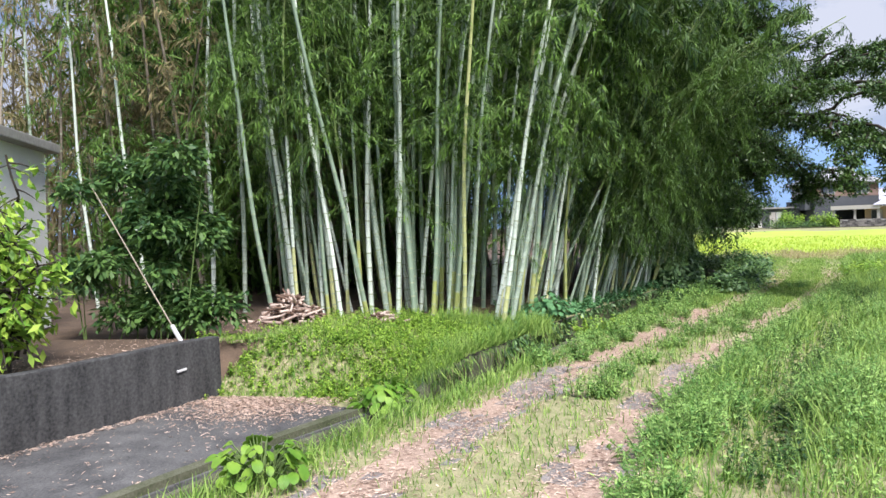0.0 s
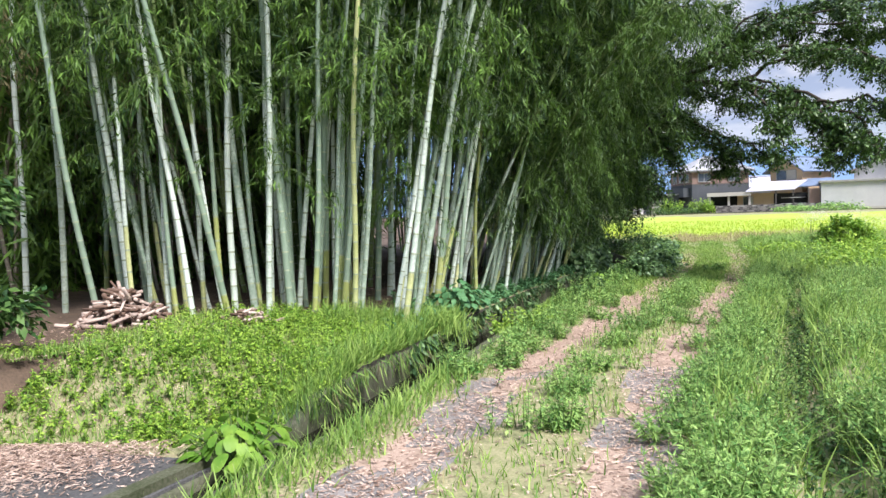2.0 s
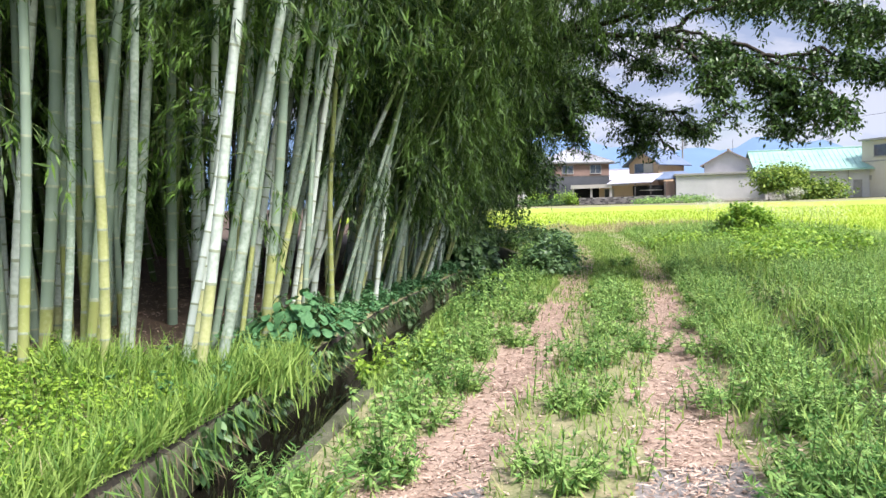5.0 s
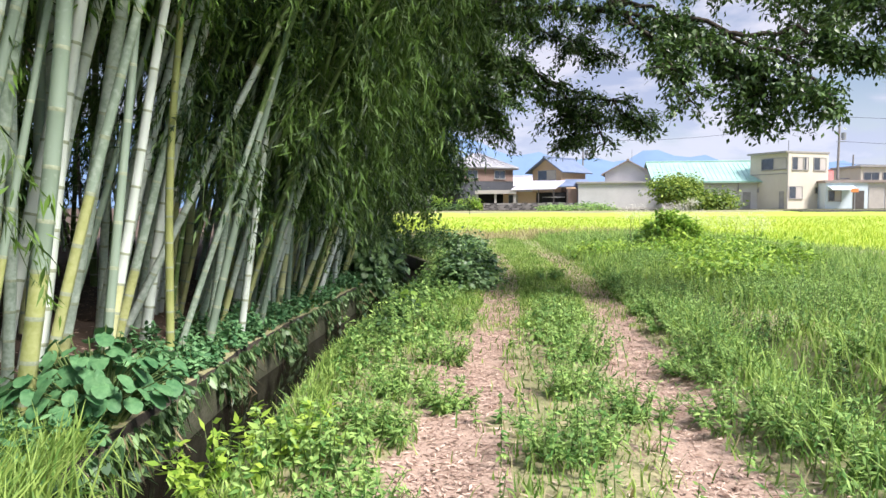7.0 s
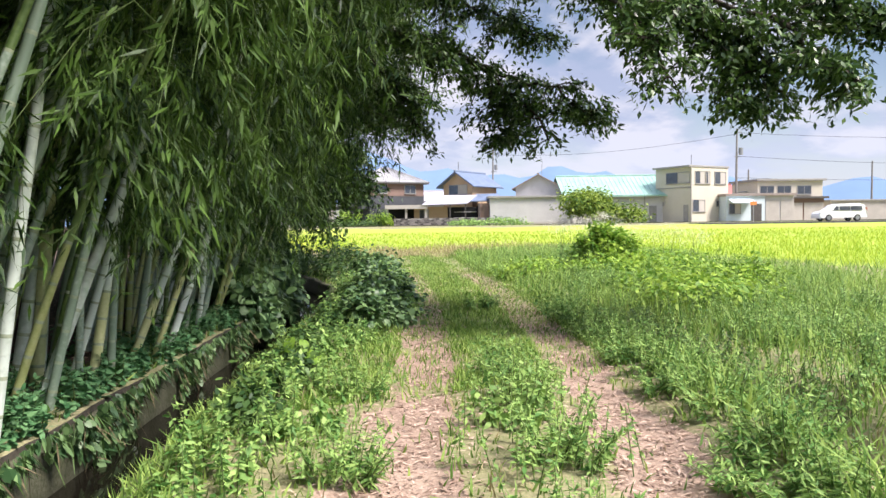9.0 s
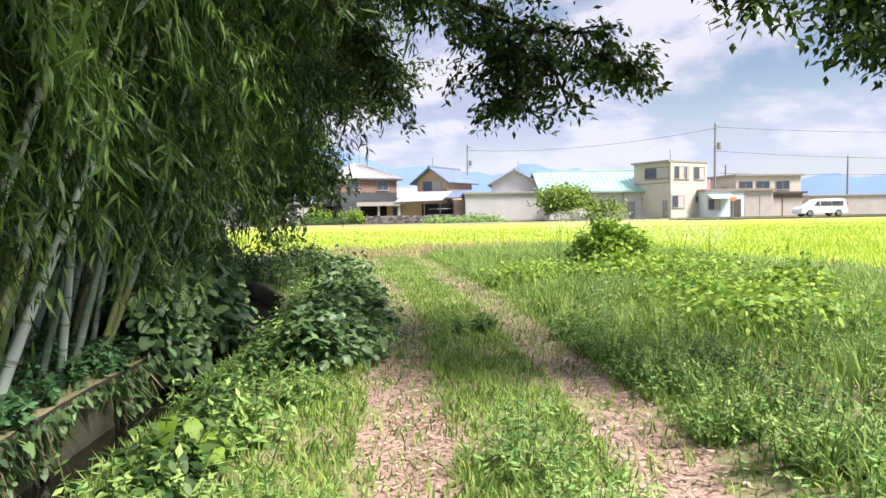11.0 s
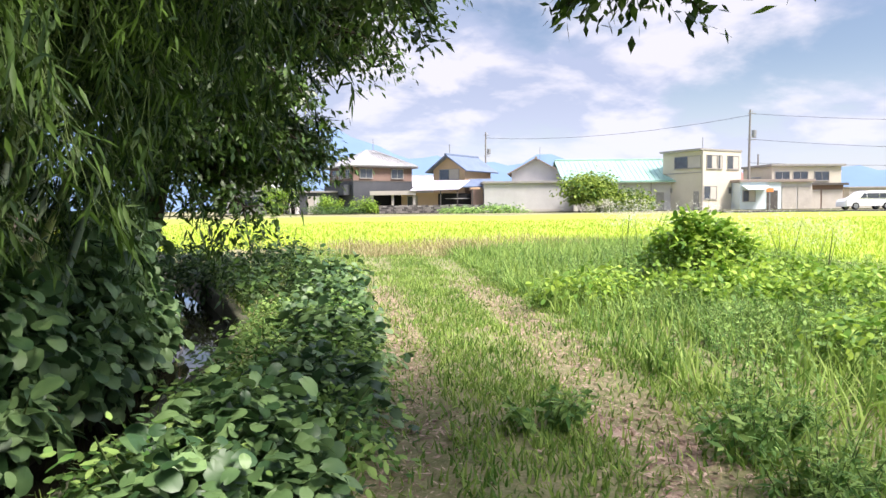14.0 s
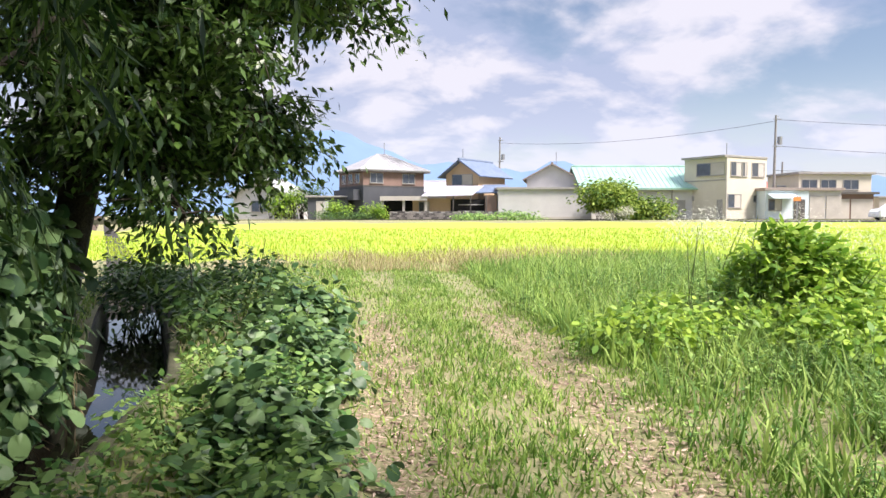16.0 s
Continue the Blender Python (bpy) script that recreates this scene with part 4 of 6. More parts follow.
mound("ivy_shrub", "glossy dark shrub of ivy beside the track", [(5.45, 22.4, 0.08, 0.34, 0.7, 0.32), (6.05, 24.1, 0.10, 0.40, 0.8, 0.36), (6.6, 25.8, 0.12, 0.42, 0.8, 0.42), (7.1, 27.5, 0.16, 0.46, 0.9, 0.48), (4.85, 21.1, 0.06, 0.26, 0.6, 0.26)], 4600, 0.092, HEART, M_IVY, 42, droop=0.6)
mound("leafy_weeds", "pale green broad-leaved weeds at the ditch edge", [(5.3, 21.6, 0.08, 0.3, 0.6, 0.26), (5.9, 23.2, 0.12, 0.34, 0.7, 0.32), (6.3, 24.6, 0.12, 0.3, 0.7, 0.34), (6.8, 26.4, 0.14, 0.3, 0.7, 0.4), (4.8, 22.2, 0.08, 0.38, 0.7, 0.30), (5.15, 23.4, 0.08, 0.36, 0.7, 0.28), (5.6, 24.7, 0.08, 0.36, 0.7, 0.26), (6.1, 26.0, 0.08, 0.32, 0.7, 0.26), (4.3, 20.9, 0.08, 0.36, 0.7, 0.34)], 6400, 0.062, OVAL, M_WEED, 45, droop=0.4)
br = np.random.default_rng(146)
lobes = []
for k in range(13):
    y = 16.6 + 0.52 * k + br.uniform(-0.2, 0.2)
    lobes.append((float(ditch_x(y)) + HALF + br.uniform(0.38, 0.6), y, 0.04, br.uniform(0.14, 0.24), br.uniform(0.3, 0.45), br.uniform(0.16, 0.32) if y < 21.5 else 0.12))
mound("bank_weeds", "mixed leafy weeds spilling over the ditch edge", lobes, 4600, 0.07, OVAL, M_SHRUB, 47, droop=0.6, stems=2)
mound("bramble", "broad-leaved bramble beside the ditch and the track", [(4.35, 20.5, 0.2, 0.32, 0.4, 0.34), (4.75, 21.4, 0.2, 0.34, 0.5, 0.36)], 1200, 0.085, HEART, M_IVY, 48, droop=0.5)
mound("dark_shrub", "dark green shrub over the end of the ditch", [(7.0, 29.4, 0.3, 0.5, 1.0, 0.5), (7.2, 31.0, 0.3, 0.8, 1.2, 0.5), (6.3, 32.4, 0.2, 0.8, 1.0, 0.4), (5.7, 33.2, 0.25, 0.8, 1.0, 0.45), (5.9, 31.3, -0.05, 0.6, 0.5, 0.4), (6.0, 32.2, 0.1, 0.8, 0.5, 0.5), (6.2, 27.7, 0.15, 0.28, 0.5, 0.36), (6.25, 28.7, 0.2, 0.32, 0.6, 0.42), (6.3, 29.8, 0.2, 0.36, 0.7, 0.46), (6.2, 30.8, 0.2, 0.4, 0.6, 0.5), (5.6, 31.8, 0.2, 0.5, 0.4, 0.5)], 6000, 0.10, OVAL, M_SHRUB, 43, droop=0.4)
sr = np.random.default_rng(144)
lobes = [(-6.75 + sr.uniform(-1.05, 1.05), 10.4 + sr.uniform(-0.5, 0.6), 0.75 + 2.5 * sr.random() ** 1.1, sr.uniform(0.22, 0.5), sr.uniform(0.25, 0.5), sr.uniform(0.22, 0.45)) for k in range(24)] + [(-6.9 + 0.32 * k, 10.1 + 0.2 * (k % 2), 0.75, 0.35, 0.35, 0.35) for k in range(6)]
mound("large_shrub", "large dark leafy shrub behind the wall", lobes, 14000, 0.14, DIAM, M_SHRUB, 44, stems=1)


# ---- far houses ----
TOWN = pose(5.26, 20.21, 0, 0, 0, -25.83)
TZ = 0.86


def house_root(name, label, x, d, turn=0.0, z=TZ, category="house"):
    root = tagged(new(name), label, category)
    root.matrix_basis = TOWN @ pose(x, d, z, 0, 0, turn)
    return root


def window(parent, x, z, w, h, side="front", at=0.0, shutter=0.0):
    """A framed window on a face: front faces -y, left -x, right +x; x runs along the face."""
    root = new("window")
    root.parent = parent
    turn = {"front": 0, "left": -90, "right": 90}[side]
    p = {"front": (x, at, z), "left": (at, x, z), "right": (at, x, z)}[side]
    root.matrix_basis = pose(*p, 0, 0, turn)
    t = 0.07
    part("window_frame", boxes((-w / 2 - t, -0.06, -t, w / 2 + t, 0.02, 0), (-w / 2 - t, -0.06, h, w / 2 + t, 0.02, h + t), (-w / 2 - t, -0.06, 0, -w / 2, 0.02, h), (w / 2, -0.06, 0, w / 2 + t, 0.02, h), (-0.03, -0.05, 0, 0.03, 0.02, h)), M_GREYTRIM, root)
    part("pane", boxes((-w / 2, -0.03, 0, -0.03, 0.01, h)), M_GLASS, root)
    part("pane", boxes((0.03, -0.02, 0, w / 2, 0.02, h)), M_GLASS if not shutter else M_CURTAIN, root)
    part("window_sill", boxes((-w / 2 - 0.1, -0.14, -0.09, w / 2 + 0.1, -0.03, -t - 0.003)), M_GREYTRIM, root)
    return root


def ribs(pts, n, mat_, parent, size=0.05):
    """Raised seams down a roof slope given by its four corners: eave left, eave right, ridge right, ridge left."""
    a, b, c, d = [Vector(p) for p in pts]
    bm = bmesh.new()
    for i in range(n + 1):
        t = i / n
        p, q = a.lerp(b, t), d.lerp(c, t)
        nrm = (b - a).cross(d - a).normalized()
        if nrm.z < 0:
            nrm = -nrm
        s = (b - a).normalized() * size / 2
        vs = [bm.verts.new(v) for v in (p - s, p + s, q + s, q - s, p - s + nrm * size, p + s + nrm * size, q + s + nrm * size, q - s + nrm * size)]
        for f in ((4, 5, 6, 7), (0, 1, 5, 4), (1, 2, 6, 5), (2, 3, 7, 6), (3, 0, 4, 7)):
            bm.faces.new([vs[k] for k in f])
    return part("seams", bm, mat_, parent)


def gable(parent, w, l, h, rise, wall_mat, roof_mat, over=0.4, along="y", seams=0):
    """Walls w x l with a gable roof; the ridge runs along y or x. Origin: the front left corner."""
    if along == "y":
        bm = bmesh.new()
        prof = [(0, 0), (w, 0), (w, h), (w / 2, h + rise), (0, h)]
        a = [bm.verts.new((x, 0, z)) for x, z in prof]
        b = [bm.verts.new((x, l, z)) for x, z in prof]
    else:
        bm = bmesh.new()
        prof = [(0, 0), (l, 0), (l, h), (l / 2, h + rise), (0, h)]
        a = [bm.verts.new((0, y, z)) for y, z in prof]
        b = [bm.verts.new((w, y, z)) for y, z in prof]
    bm.faces.new(a)
    bm.faces.new(b[::-1])
    for i in range(5):
        bm.faces.new((a[i], b[i], b[(i + 1) % 5], a[(i + 1) % 5]))
    bmesh.ops.recalc_face_normals(bm, faces=bm.faces)
    part("wall", bm, wall_mat, parent)
    half = (w if along == "y" else l) / 2
    drop = over * rise / half
    for s in (0, 1):
        if along == "y":
            e, r = (-over, w + over)[s], w / 2
            pts = [(e, -over, h - drop), (e, l + over, h - drop), (r, l + over, h + rise), (r, -over, h + rise)]
        else:
            e, r = (-over, l + over)[s], l / 2
            pts = [(-over, e, h - drop), (w + over, e, h - drop), (w + over, r, h + rise), (-over, r, h + rise)]
        pts = [(x, y, z + 0.16) for x, y, z in pts]
        part("roof", slab_of(pts, 0.14), roof_mat, parent)
        if seams:
            ribs(pts, seams, roof_mat, parent)
    if along == "y":
        part("ridge", boxes((w / 2 - 0.14, -over, h + rise + 0.08, w / 2 + 0.14, l + over, h + rise + 0.3), bevel=0.04), roof_mat, parent)
    else:
        part("ridge", boxes((-over, l / 2 - 0.14, h + rise + 0.08, w + over, l / 2 + 0.14, h + rise + 0.3), bevel=0.04), roof_mat, parent)


def cream_house():
    root = house_root("flat_roofed_house", "cream two-storey house with a flat roof", 28.8, 71.5, 30)
    h = 6.4
    part("wall", boxes((0, 0, 0, 6.3, 5.4, h)), M_CREAM, root)
    part("roof", boxes((-0.45, -0.08, h, 6.4, 5.5, h + 0.22), bevel=0.03), M_GREYTRIM, root)
    part("wall_band", boxes((-0.05, -0.0, 4.05, 0.0, 5.4, 4.15)), M_GREYTRIM, root)
    part("downpipe", boxes((-0.14, -0.1, 0, -0.02, 0.0, h)), M_CURTAIN, root)
    window(root, 1.4, 4.55, 1.6, 1.35, "front", -0.0, 1)
    window(root, 2.75, 4.55, 0.6, 1.35, "front", -0.0, 1)
    window(root, 4.9, 4.55, 1.9, 1.35, "front", -0.0, 1)
    window(root, 1.2, 1.3, 2.0, 1.3, "front", -0.0, 1)
    window(root, 4.6, 1.9, 0.7, 0.6, "front", -0.0)
    window(root, 2.0, 4.65, 3.4, 1.2, "left", -0.0, 1)
    part("door", boxes((-0.05, 0.45, 0.02, 0.01, 1.15, 2.1)), M_GREYTRIM, root)
    part("antenna", boxes((0.28, 0.28, h + 0.2, 0.34, 0.34, h + 1.4)), M_METAL, root)
    part("step", boxes((-1.0, 0.3, 0.0, -0.06, 1.3, 0.14)), M_CONC, root)


def green_roof_house():
    root = house_root("long_house", "long white house with a pale green metal roof", 15.0, 75.0, 1)
    gable(root, 13.2, 8.5, 3.5, 2.3, M_WHITE, M_ROOFGREEN, 0.5, "x", seams=26)
    part("gutter", boxes((-0.5, -0.62, 3.2, 13.7, -0.5, 3.34)), M_ROOFGREEN, root)
    part("door", boxes((10.0, -0.04, 0.0, 10.9, 0.01, 2.1)), M_GREYTRIM, root)
    part("meter_box", boxes((11.6, -0.2, 2.0, 12.1, 0.0, 2.5)), M_GREYTRIM, root)
    for x in (9.4, 13.0):
        part("downpipe", boxes((x, -0.12, 0, x + 0.1, -0.02, 3.3)), M_GREYTRIM, root)


def warehouse():
    root = house_root("warehouse", "long plain white warehouse wall with a grey coping", 5.7, 72.5, 0, category="warehouse")
    part("wall", boxes((0, 0, 0, 9.6, 6, 3.15)), M_WHITE, root)
    part("roof", boxes((-0.2, -0.25, 3.15, 9.8, 6.2, 3.4), bevel=0.03), M_GREYTRIM, root)
    part("plinth", boxes((-0.02, -0.05, 0, 9.62, 0.0, 0.35)), M_CURTAIN, root)
    root = house_root("gabled_house", "white plastered house with a brown gable roof", 9.4, 79.0, -10)
    gable(root, 5.6, 8.0, 4.6, 1.5, M_WHITE, M_ROOFBROWN, 0.5, "y")
    part("antenna", boxes((3.2, 1.0, 6.0, 3.26, 1.06, 7.6)), M_METAL, root)


def brown_house():
    root = house_root("brown_house", "two-storey house with brown upper and charcoal lower walls", -8.6, 76.0, 32)
    w, l, h = 7.6, 6.4, 5.5
    part("wall", boxes((0, 0, 0, w, l, 3.75)), M_CHAR, root, "charcoal lower wall")
    part("wall", boxes((0.01, 0.01, 3.75, w - 0.01, l - 0.01, h)), M_BROWN, root, "brown upper wall")
    part("wall_band", boxes((-0.03, -0.03, 3.68, w + 0.03, l + 0.03, 3.8)), M_TRIM, root)
    part("balcony", boxes((-0.9, 0.6, 2.2, 0, l - 0.5, 3.35)), M_CHAR, root)
    o = 0.55
    e = [(-o, -o, h), (w + o, -o, h), (w + o, l + o, h), (-o, l + o, h)]
    r = [(w / 2 - 0.6, l / 2, h + 2.0), (w / 2 + 0.6, l / 2, h + 2.0)]
    for pts in ([e[0], e[1], r[1], r[0]], [e[1], e[2], r[1]], [e[2], e[3], r[0], r[1]], [e[3], e[0], r[0]]):
        part("roof", slab_of(pts, 0.16), M_ROOFGREY, root)
    ribs([e[0], e[1], r[1], r[0]], 18, M_ROOFGREY, root)
    part("eaves", boxes((-o, -o, h - 0.24, w + o, l + o, h - 0.17)), M_TRIM, root)
    for x in (1.6, 5.6):
        window(root, x, 4.1, 1.5, 1.0, "front", 0.0)
    for y in (1.4, 3.2, 5.0):
        window(root, y, 4.1, 1.0, 0.95, "left", 0.0)
    for i in range(5):
        part("fence_slat", boxes((2.4 + i * 0.42, -0.9, 0, 2.66 + i * 0.42, -0.84, 1.6)), M_WHITE, root)
    part("antenna", boxes((w / 2 + 0.4, l / 2, h + 1.9, w / 2 + 0.46, l / 2 + 0.06, h + 3.3)), M_METAL, root)
    root = house_root("annex", "dark single-storey annex with a pale door", -14.8, 77.0, 8)
    part("wall", boxes((0, 0, 0, 4.4, 4, 2.5)), M_CHAR, root)
    part("roof", boxes((-0.3, -0.3, 2.5, 4.6, 4.3, 2.7), bevel=0.03), M_GREYTRIM, root)
    part("door", boxes((0.9, -0.05, 0.05, 1.6, 0.01, 2.1)), M_CURTAIN, root)
    part("door", boxes((1.66, -0.05, 0.05, 2.3, 0.01, 2.1)), M_WHITE, root)
    root = house_root("old_house", "grey old house with a tiled gable roof", -25.0, 84.0, -14)
    gable(root, 7.0, 6.0, 3.0, 1.8, M_WHITE, M_ROOFGREY, 0.7, "y")
    window(root, 3.4, 1.0, 2.0, 1.2, "front", 0.0)


def tan_house():
    root = house_root("tan_house", "tan two-storey house with a blue tiled gable roof", 0.35, 79.5, -35)
    gable(root, 4.3, 5.8, 5.1, 1.45, M_TAN, M_ROOFBLUE, 0.7, "y")
    window(root, 2.2, 3.9, 2.6, 1.1, "front", 0.0, 1)
    part("awning", boxes((0.2, -0.5, 3.6, 4.1, 0.0, 3.7)), M_TRIM, root)
    part("antenna", boxes((2.1, 0.2, 6.4, 2.16, 0.26, 7.9)), M_METAL, root)
    root = house_root("lean_to", "open lean-to with a pale corrugated roof", -1.6, 72.6, 0, category="shed")
    part("wall", boxes((-1.6, 1.6, 0, 4.6, 4.4, 2.3)), M_TAN, root)
    pts = [(-0.6, -0.2, 2.5), (4.6, -0.2, 2.6), (6.0, 3.6, 3.7), (1.0, 3.6, 3.7)]
    part("roof", slab_of(pts, 0.08), M_ROOFPALE, root)
    ribs(pts, 16, M_ROOFPALE, root, 0.04)
    for x in (2.6, 4.4, 6.0):
        part("post", boxes((x, -0.02, 0, x + 0.12, 0.1, 2.6)), M_TRIM, root)
    part("wall", boxes((6.0, 0.4, 0, 7.2, 4.4, 2.6)), M_BROWN, root)
    part("shelf", boxes((3.2, 1.2, 0.9, 5.8, 1.55, 0.98), (3.2, 1.2, 1.6, 5.8, 1.55, 1.66)), M_WHITE, root)
    # black sheet before the wall, painted shade under the roof
    part("shade_panel", boxes((2.4, 1.55, 0.1, 6.0, 1.59, 2.2)), M_DARK, root)
    window(root, -0.4, 0.9, 1.0, 1.0, "front", 1.59, 1)
    pts = [(4.8, 1.0, 2.9), (9.4, 2.0, 3.0), (8.6, 5.0, 3.9), (6.0, 5.0, 3.9)]
    part("roof", slab_of(pts, 0.12), M_ROOFBLUE, root, "blue tiled side roof")
    root = house_root("carport", "low grey concrete carport with dark openings", -6.2, 72.8, 0, category="carport")
    part("roof", boxes((-0.3, -0.2, 2.25, 4.6, 4, 2.5), bevel=0.03), M_CURTAIN, root)
    part("fascia", boxes((-0.3, -0.26, 2.05, 4.6, -0.2, 2.5)), M_CURTAIN, root)
    for x in (-0.2, 2.0, 4.3):
        part("post", boxes((x, 0, 0, x + 0.25, 0.25, 2.25)), M_CURTAIN, root)
    # back wall coloured near-black for the carport's shade
    part("back_wall", boxes((-0.2, 3.6, 0, 4.5, 3.8, 2.25)), M_DARK, root)
    root = house_root("pale_house", "white house with a grey roof between others", -3.4, 86.0, 0)
    gable(root, 6.2, 5.0, 3.4, 1.2, M_WHITE, M_ROOFPALE, 0.5, "x")
    part("upper_wall", boxes((5.0, 1.0, 3.4, 7.2, 4.0, 4.6)), M_WHITE, root)


def right_houses():
    root = house_root("shop_building", "cream two-storey building with a low garage", 38.4, 76.0, 6)
    part("wall", boxes((0, 0, 0, 8.4, 6, 4.9)), M_CREAM, root)
    part("roof", boxes((-0.3, -0.35, 4.9, 8.7, 6.3, 5.15), bevel=0.03), M_GREYTRIM, root)
    for x in (1.2, 3.4, 6.0):
        window(root, x, 3.3, 1.7, 0.95, "front", 0.0)
    part("garage", boxes((2.3, -1.2, 0, 7.8, 0, 2.7)), M_BROWN, root, "brown garage front")
    for x in (2.5, 5.2):
        part("shutter", boxes((x, -1.25, 0, x + 2.5, -1.21, 2.2)), M_CURTAIN, root)
    part("canopy", boxes((2.0, -1.7, 2.7, 8.1, 0, 2.95)), M_TRIM, root)
    root = house_root("low_shop", "low pale building with a brown flat roof", 33.0, 72.0, 4, category="building")
    part("wall", boxes((0, 0, 0, 4.6, 5, 3.0)), M_PALEBLUE, root)
    part("wall", boxes((4.6, 0.2, 0, 8.2, 5, 3.0)), M_WHITE, root)
    part("roof", boxes((-0.2, -0.2, 3.0, 8.4, 5.2, 3.3), bevel=0.03), M_ROOFBROWN, root)
    part("awning", slab_of([(0.2, -1.3, 2.2), (3.0, -1.3, 2.2), (3.0, 0, 2.7), (0.2, 0, 2.7)], 0.08), M_PALEBLUE, root)
    window(root, 1.0, 1.0, 1.3, 1.1, "front", 0.0, 1)
    part("door", boxes((3.0, -0.05, 0, 4.2, 0.0, 2.1)), M_TRIM, root)
    for x in (4.8, 6.6):
        part("shutter", boxes((x, 0.14, 0, x + 1.6, 0.19, 2.5)), M_CURTAIN, root)
    sign = tagged(new("sign"), "small orange shop sign on a post", "sign")
    sign.matrix_basis = TOWN @ pose(35.2, 70.0, TZ)
    part("post", boxes((0, 0, 0, 0.1, 0.1, 2.4)), M_METAL, sign)
    part("board", boxes((-0.35, -0.05, 1.9, 0.4, -0.003, 2.3)), M_ORANGE, sign)
    root = house_root("red_roofed_house", "house with a faded red tile roof", 33.0, 86.0, 0)
    gable(root, 7.0, 6.0, 3.4, 1.6, M_WHITE, M_ROOFRED, 0.5, "x")
    root = house_root("grey_wall_building", "long low grey building beside the road", 49.0, 79.0, 0, category="building")
    part("wall", boxes((0, 0, 0, 16, 5, 2.4)), M_CURTAIN, root)
    part("roof", boxes((-0.2, -0.2, 2.4, 16.2, 5.2, 2.6), bevel=0.03), M_GREYTRIM, root)


cream_house()
green_roof_house()
warehouse()
brown_house()
tan_house()
right_houses()


def road():
    bm = boxes((26, 59.5, 0.62, 130, 64.5, 0.90))
    ob = part("road", bm, M_ASPHALT, None)
    ob.matrix_basis = TOWN
    tagged(ob, "narrow grey asphalt road past the houses", "road", kind="structure")
    bm = boxes((-40, 70.2, 0.5, 130, 70.5, 0.98))
    ob = part("kerb", bm, M_CONC, None)
    ob.matrix_basis = TOWN
    tagged(ob, "low concrete kerb between the field and the houses", "kerb", kind="structure")


road()


def van():
    root = tagged(new("van"), "white minivan parked on the road", "van")
    root.matrix_basis = TOWN @ pose(40.1, 61.5, 0.90)
    prof = [(-2.35, 0.32), (-2.38, 0.75), (-2.15, 0.95), (-1.45, 1.08), (-0.75, 1.62), (-0.3, 1.72), (1.6, 1.74), (2.1, 1.62), (2.33, 1.0), (2.36, 0.35)]
    bm = bmesh.new()
    rows = []
    for y, k in ((-0.84, 0.90), (-0.80, 1.0), (0.80, 1.0), (0.84, 0.90)):
        rows.append([bm.verts.new((x * (0.985 if k < 1 else 1), y - (0.10 if z > 1.2 else 0) * (1 if y > 0 else -1), 0.32 + (z - 0.32) * (k if z > 1.2 else 1))) for x, z in prof])
    for a, b in zip(rows, rows[1:]):
        for i in range(len(prof)):
            j = (i + 1) % len(prof)
            bm.faces.new((a[i], a[j], b[j], b[i]))
    bm.faces.new(rows[0])
    bm.faces.new(rows[-1][::-1])
    bmesh.ops.recalc_face_normals(bm, faces=bm.faces)
    part("body", bm, M_CARWHITE, root, smooth=False)
    for x0, x1, a in ((-1.1, -0.5, 0.35), (-0.42, 0.65, 0), (0.72, 1.85, 0)):
        bm = bmesh.new()
        f = poly(bm, [(x0, -0.80, 1.05), (x1, -0.80, 1.05), (x1, -0.76, 1.48), (x0 + a, -0.76, 1.48)])
        r = bmesh.ops.extrude_face_region(bm, geom=[f])
        bmesh.ops.translate(bm, verts=[g for g in r["geom"] if isinstance(g, bmesh.types.BMVert)], vec=(0, -0.04, 0))
        bmesh.ops.recalc_face_normals(bm, faces=bm.faces)
        part("side_window", bm, M_GLASS, root)
    part("bumper", boxes((-2.45, -0.78, 0.28, -2.28, 0.78, 0.62), bevel=0.05), M_CARWHITE, root)
    part("headlight", boxes((-2.36, -0.82, 0.72, -2.05, -0.62, 0.88), bevel=0.03), M_WHITE, root)
    part("tail_light", boxes((2.2, -0.80, 0.85, 2.37, -0.66, 1.35), bevel=0.02), M_ROOFRED, root)
    for x in (-1.5, 1.35):
        for y in (-0.83, 0.68):
            bm = bmesh.new()
            bmesh.ops.create_cone(bm, cap_ends=True, segments=20, radius1=0.33, radius2=0.33, depth=0.2, matrix=Matrix.Translation((x, y + 0.08, 0.33)) @ Matrix.Rotation(math.pi / 2, 4, "X"))
            wheel = part("wheel", bm, M_TYRE, root)
            bm = bmesh.new()
            bmesh.ops.create_cone(bm, cap_ends=True, segments=14, radius1=0.2, radius2=0.22, depth=0.05, matrix=Matrix.Translation((x, y - 0.03, 0.33)) @ Matrix.Rotation(math.pi / 2, 4, "X"))
            part("rim", bm, M_METAL, wheel)


van()


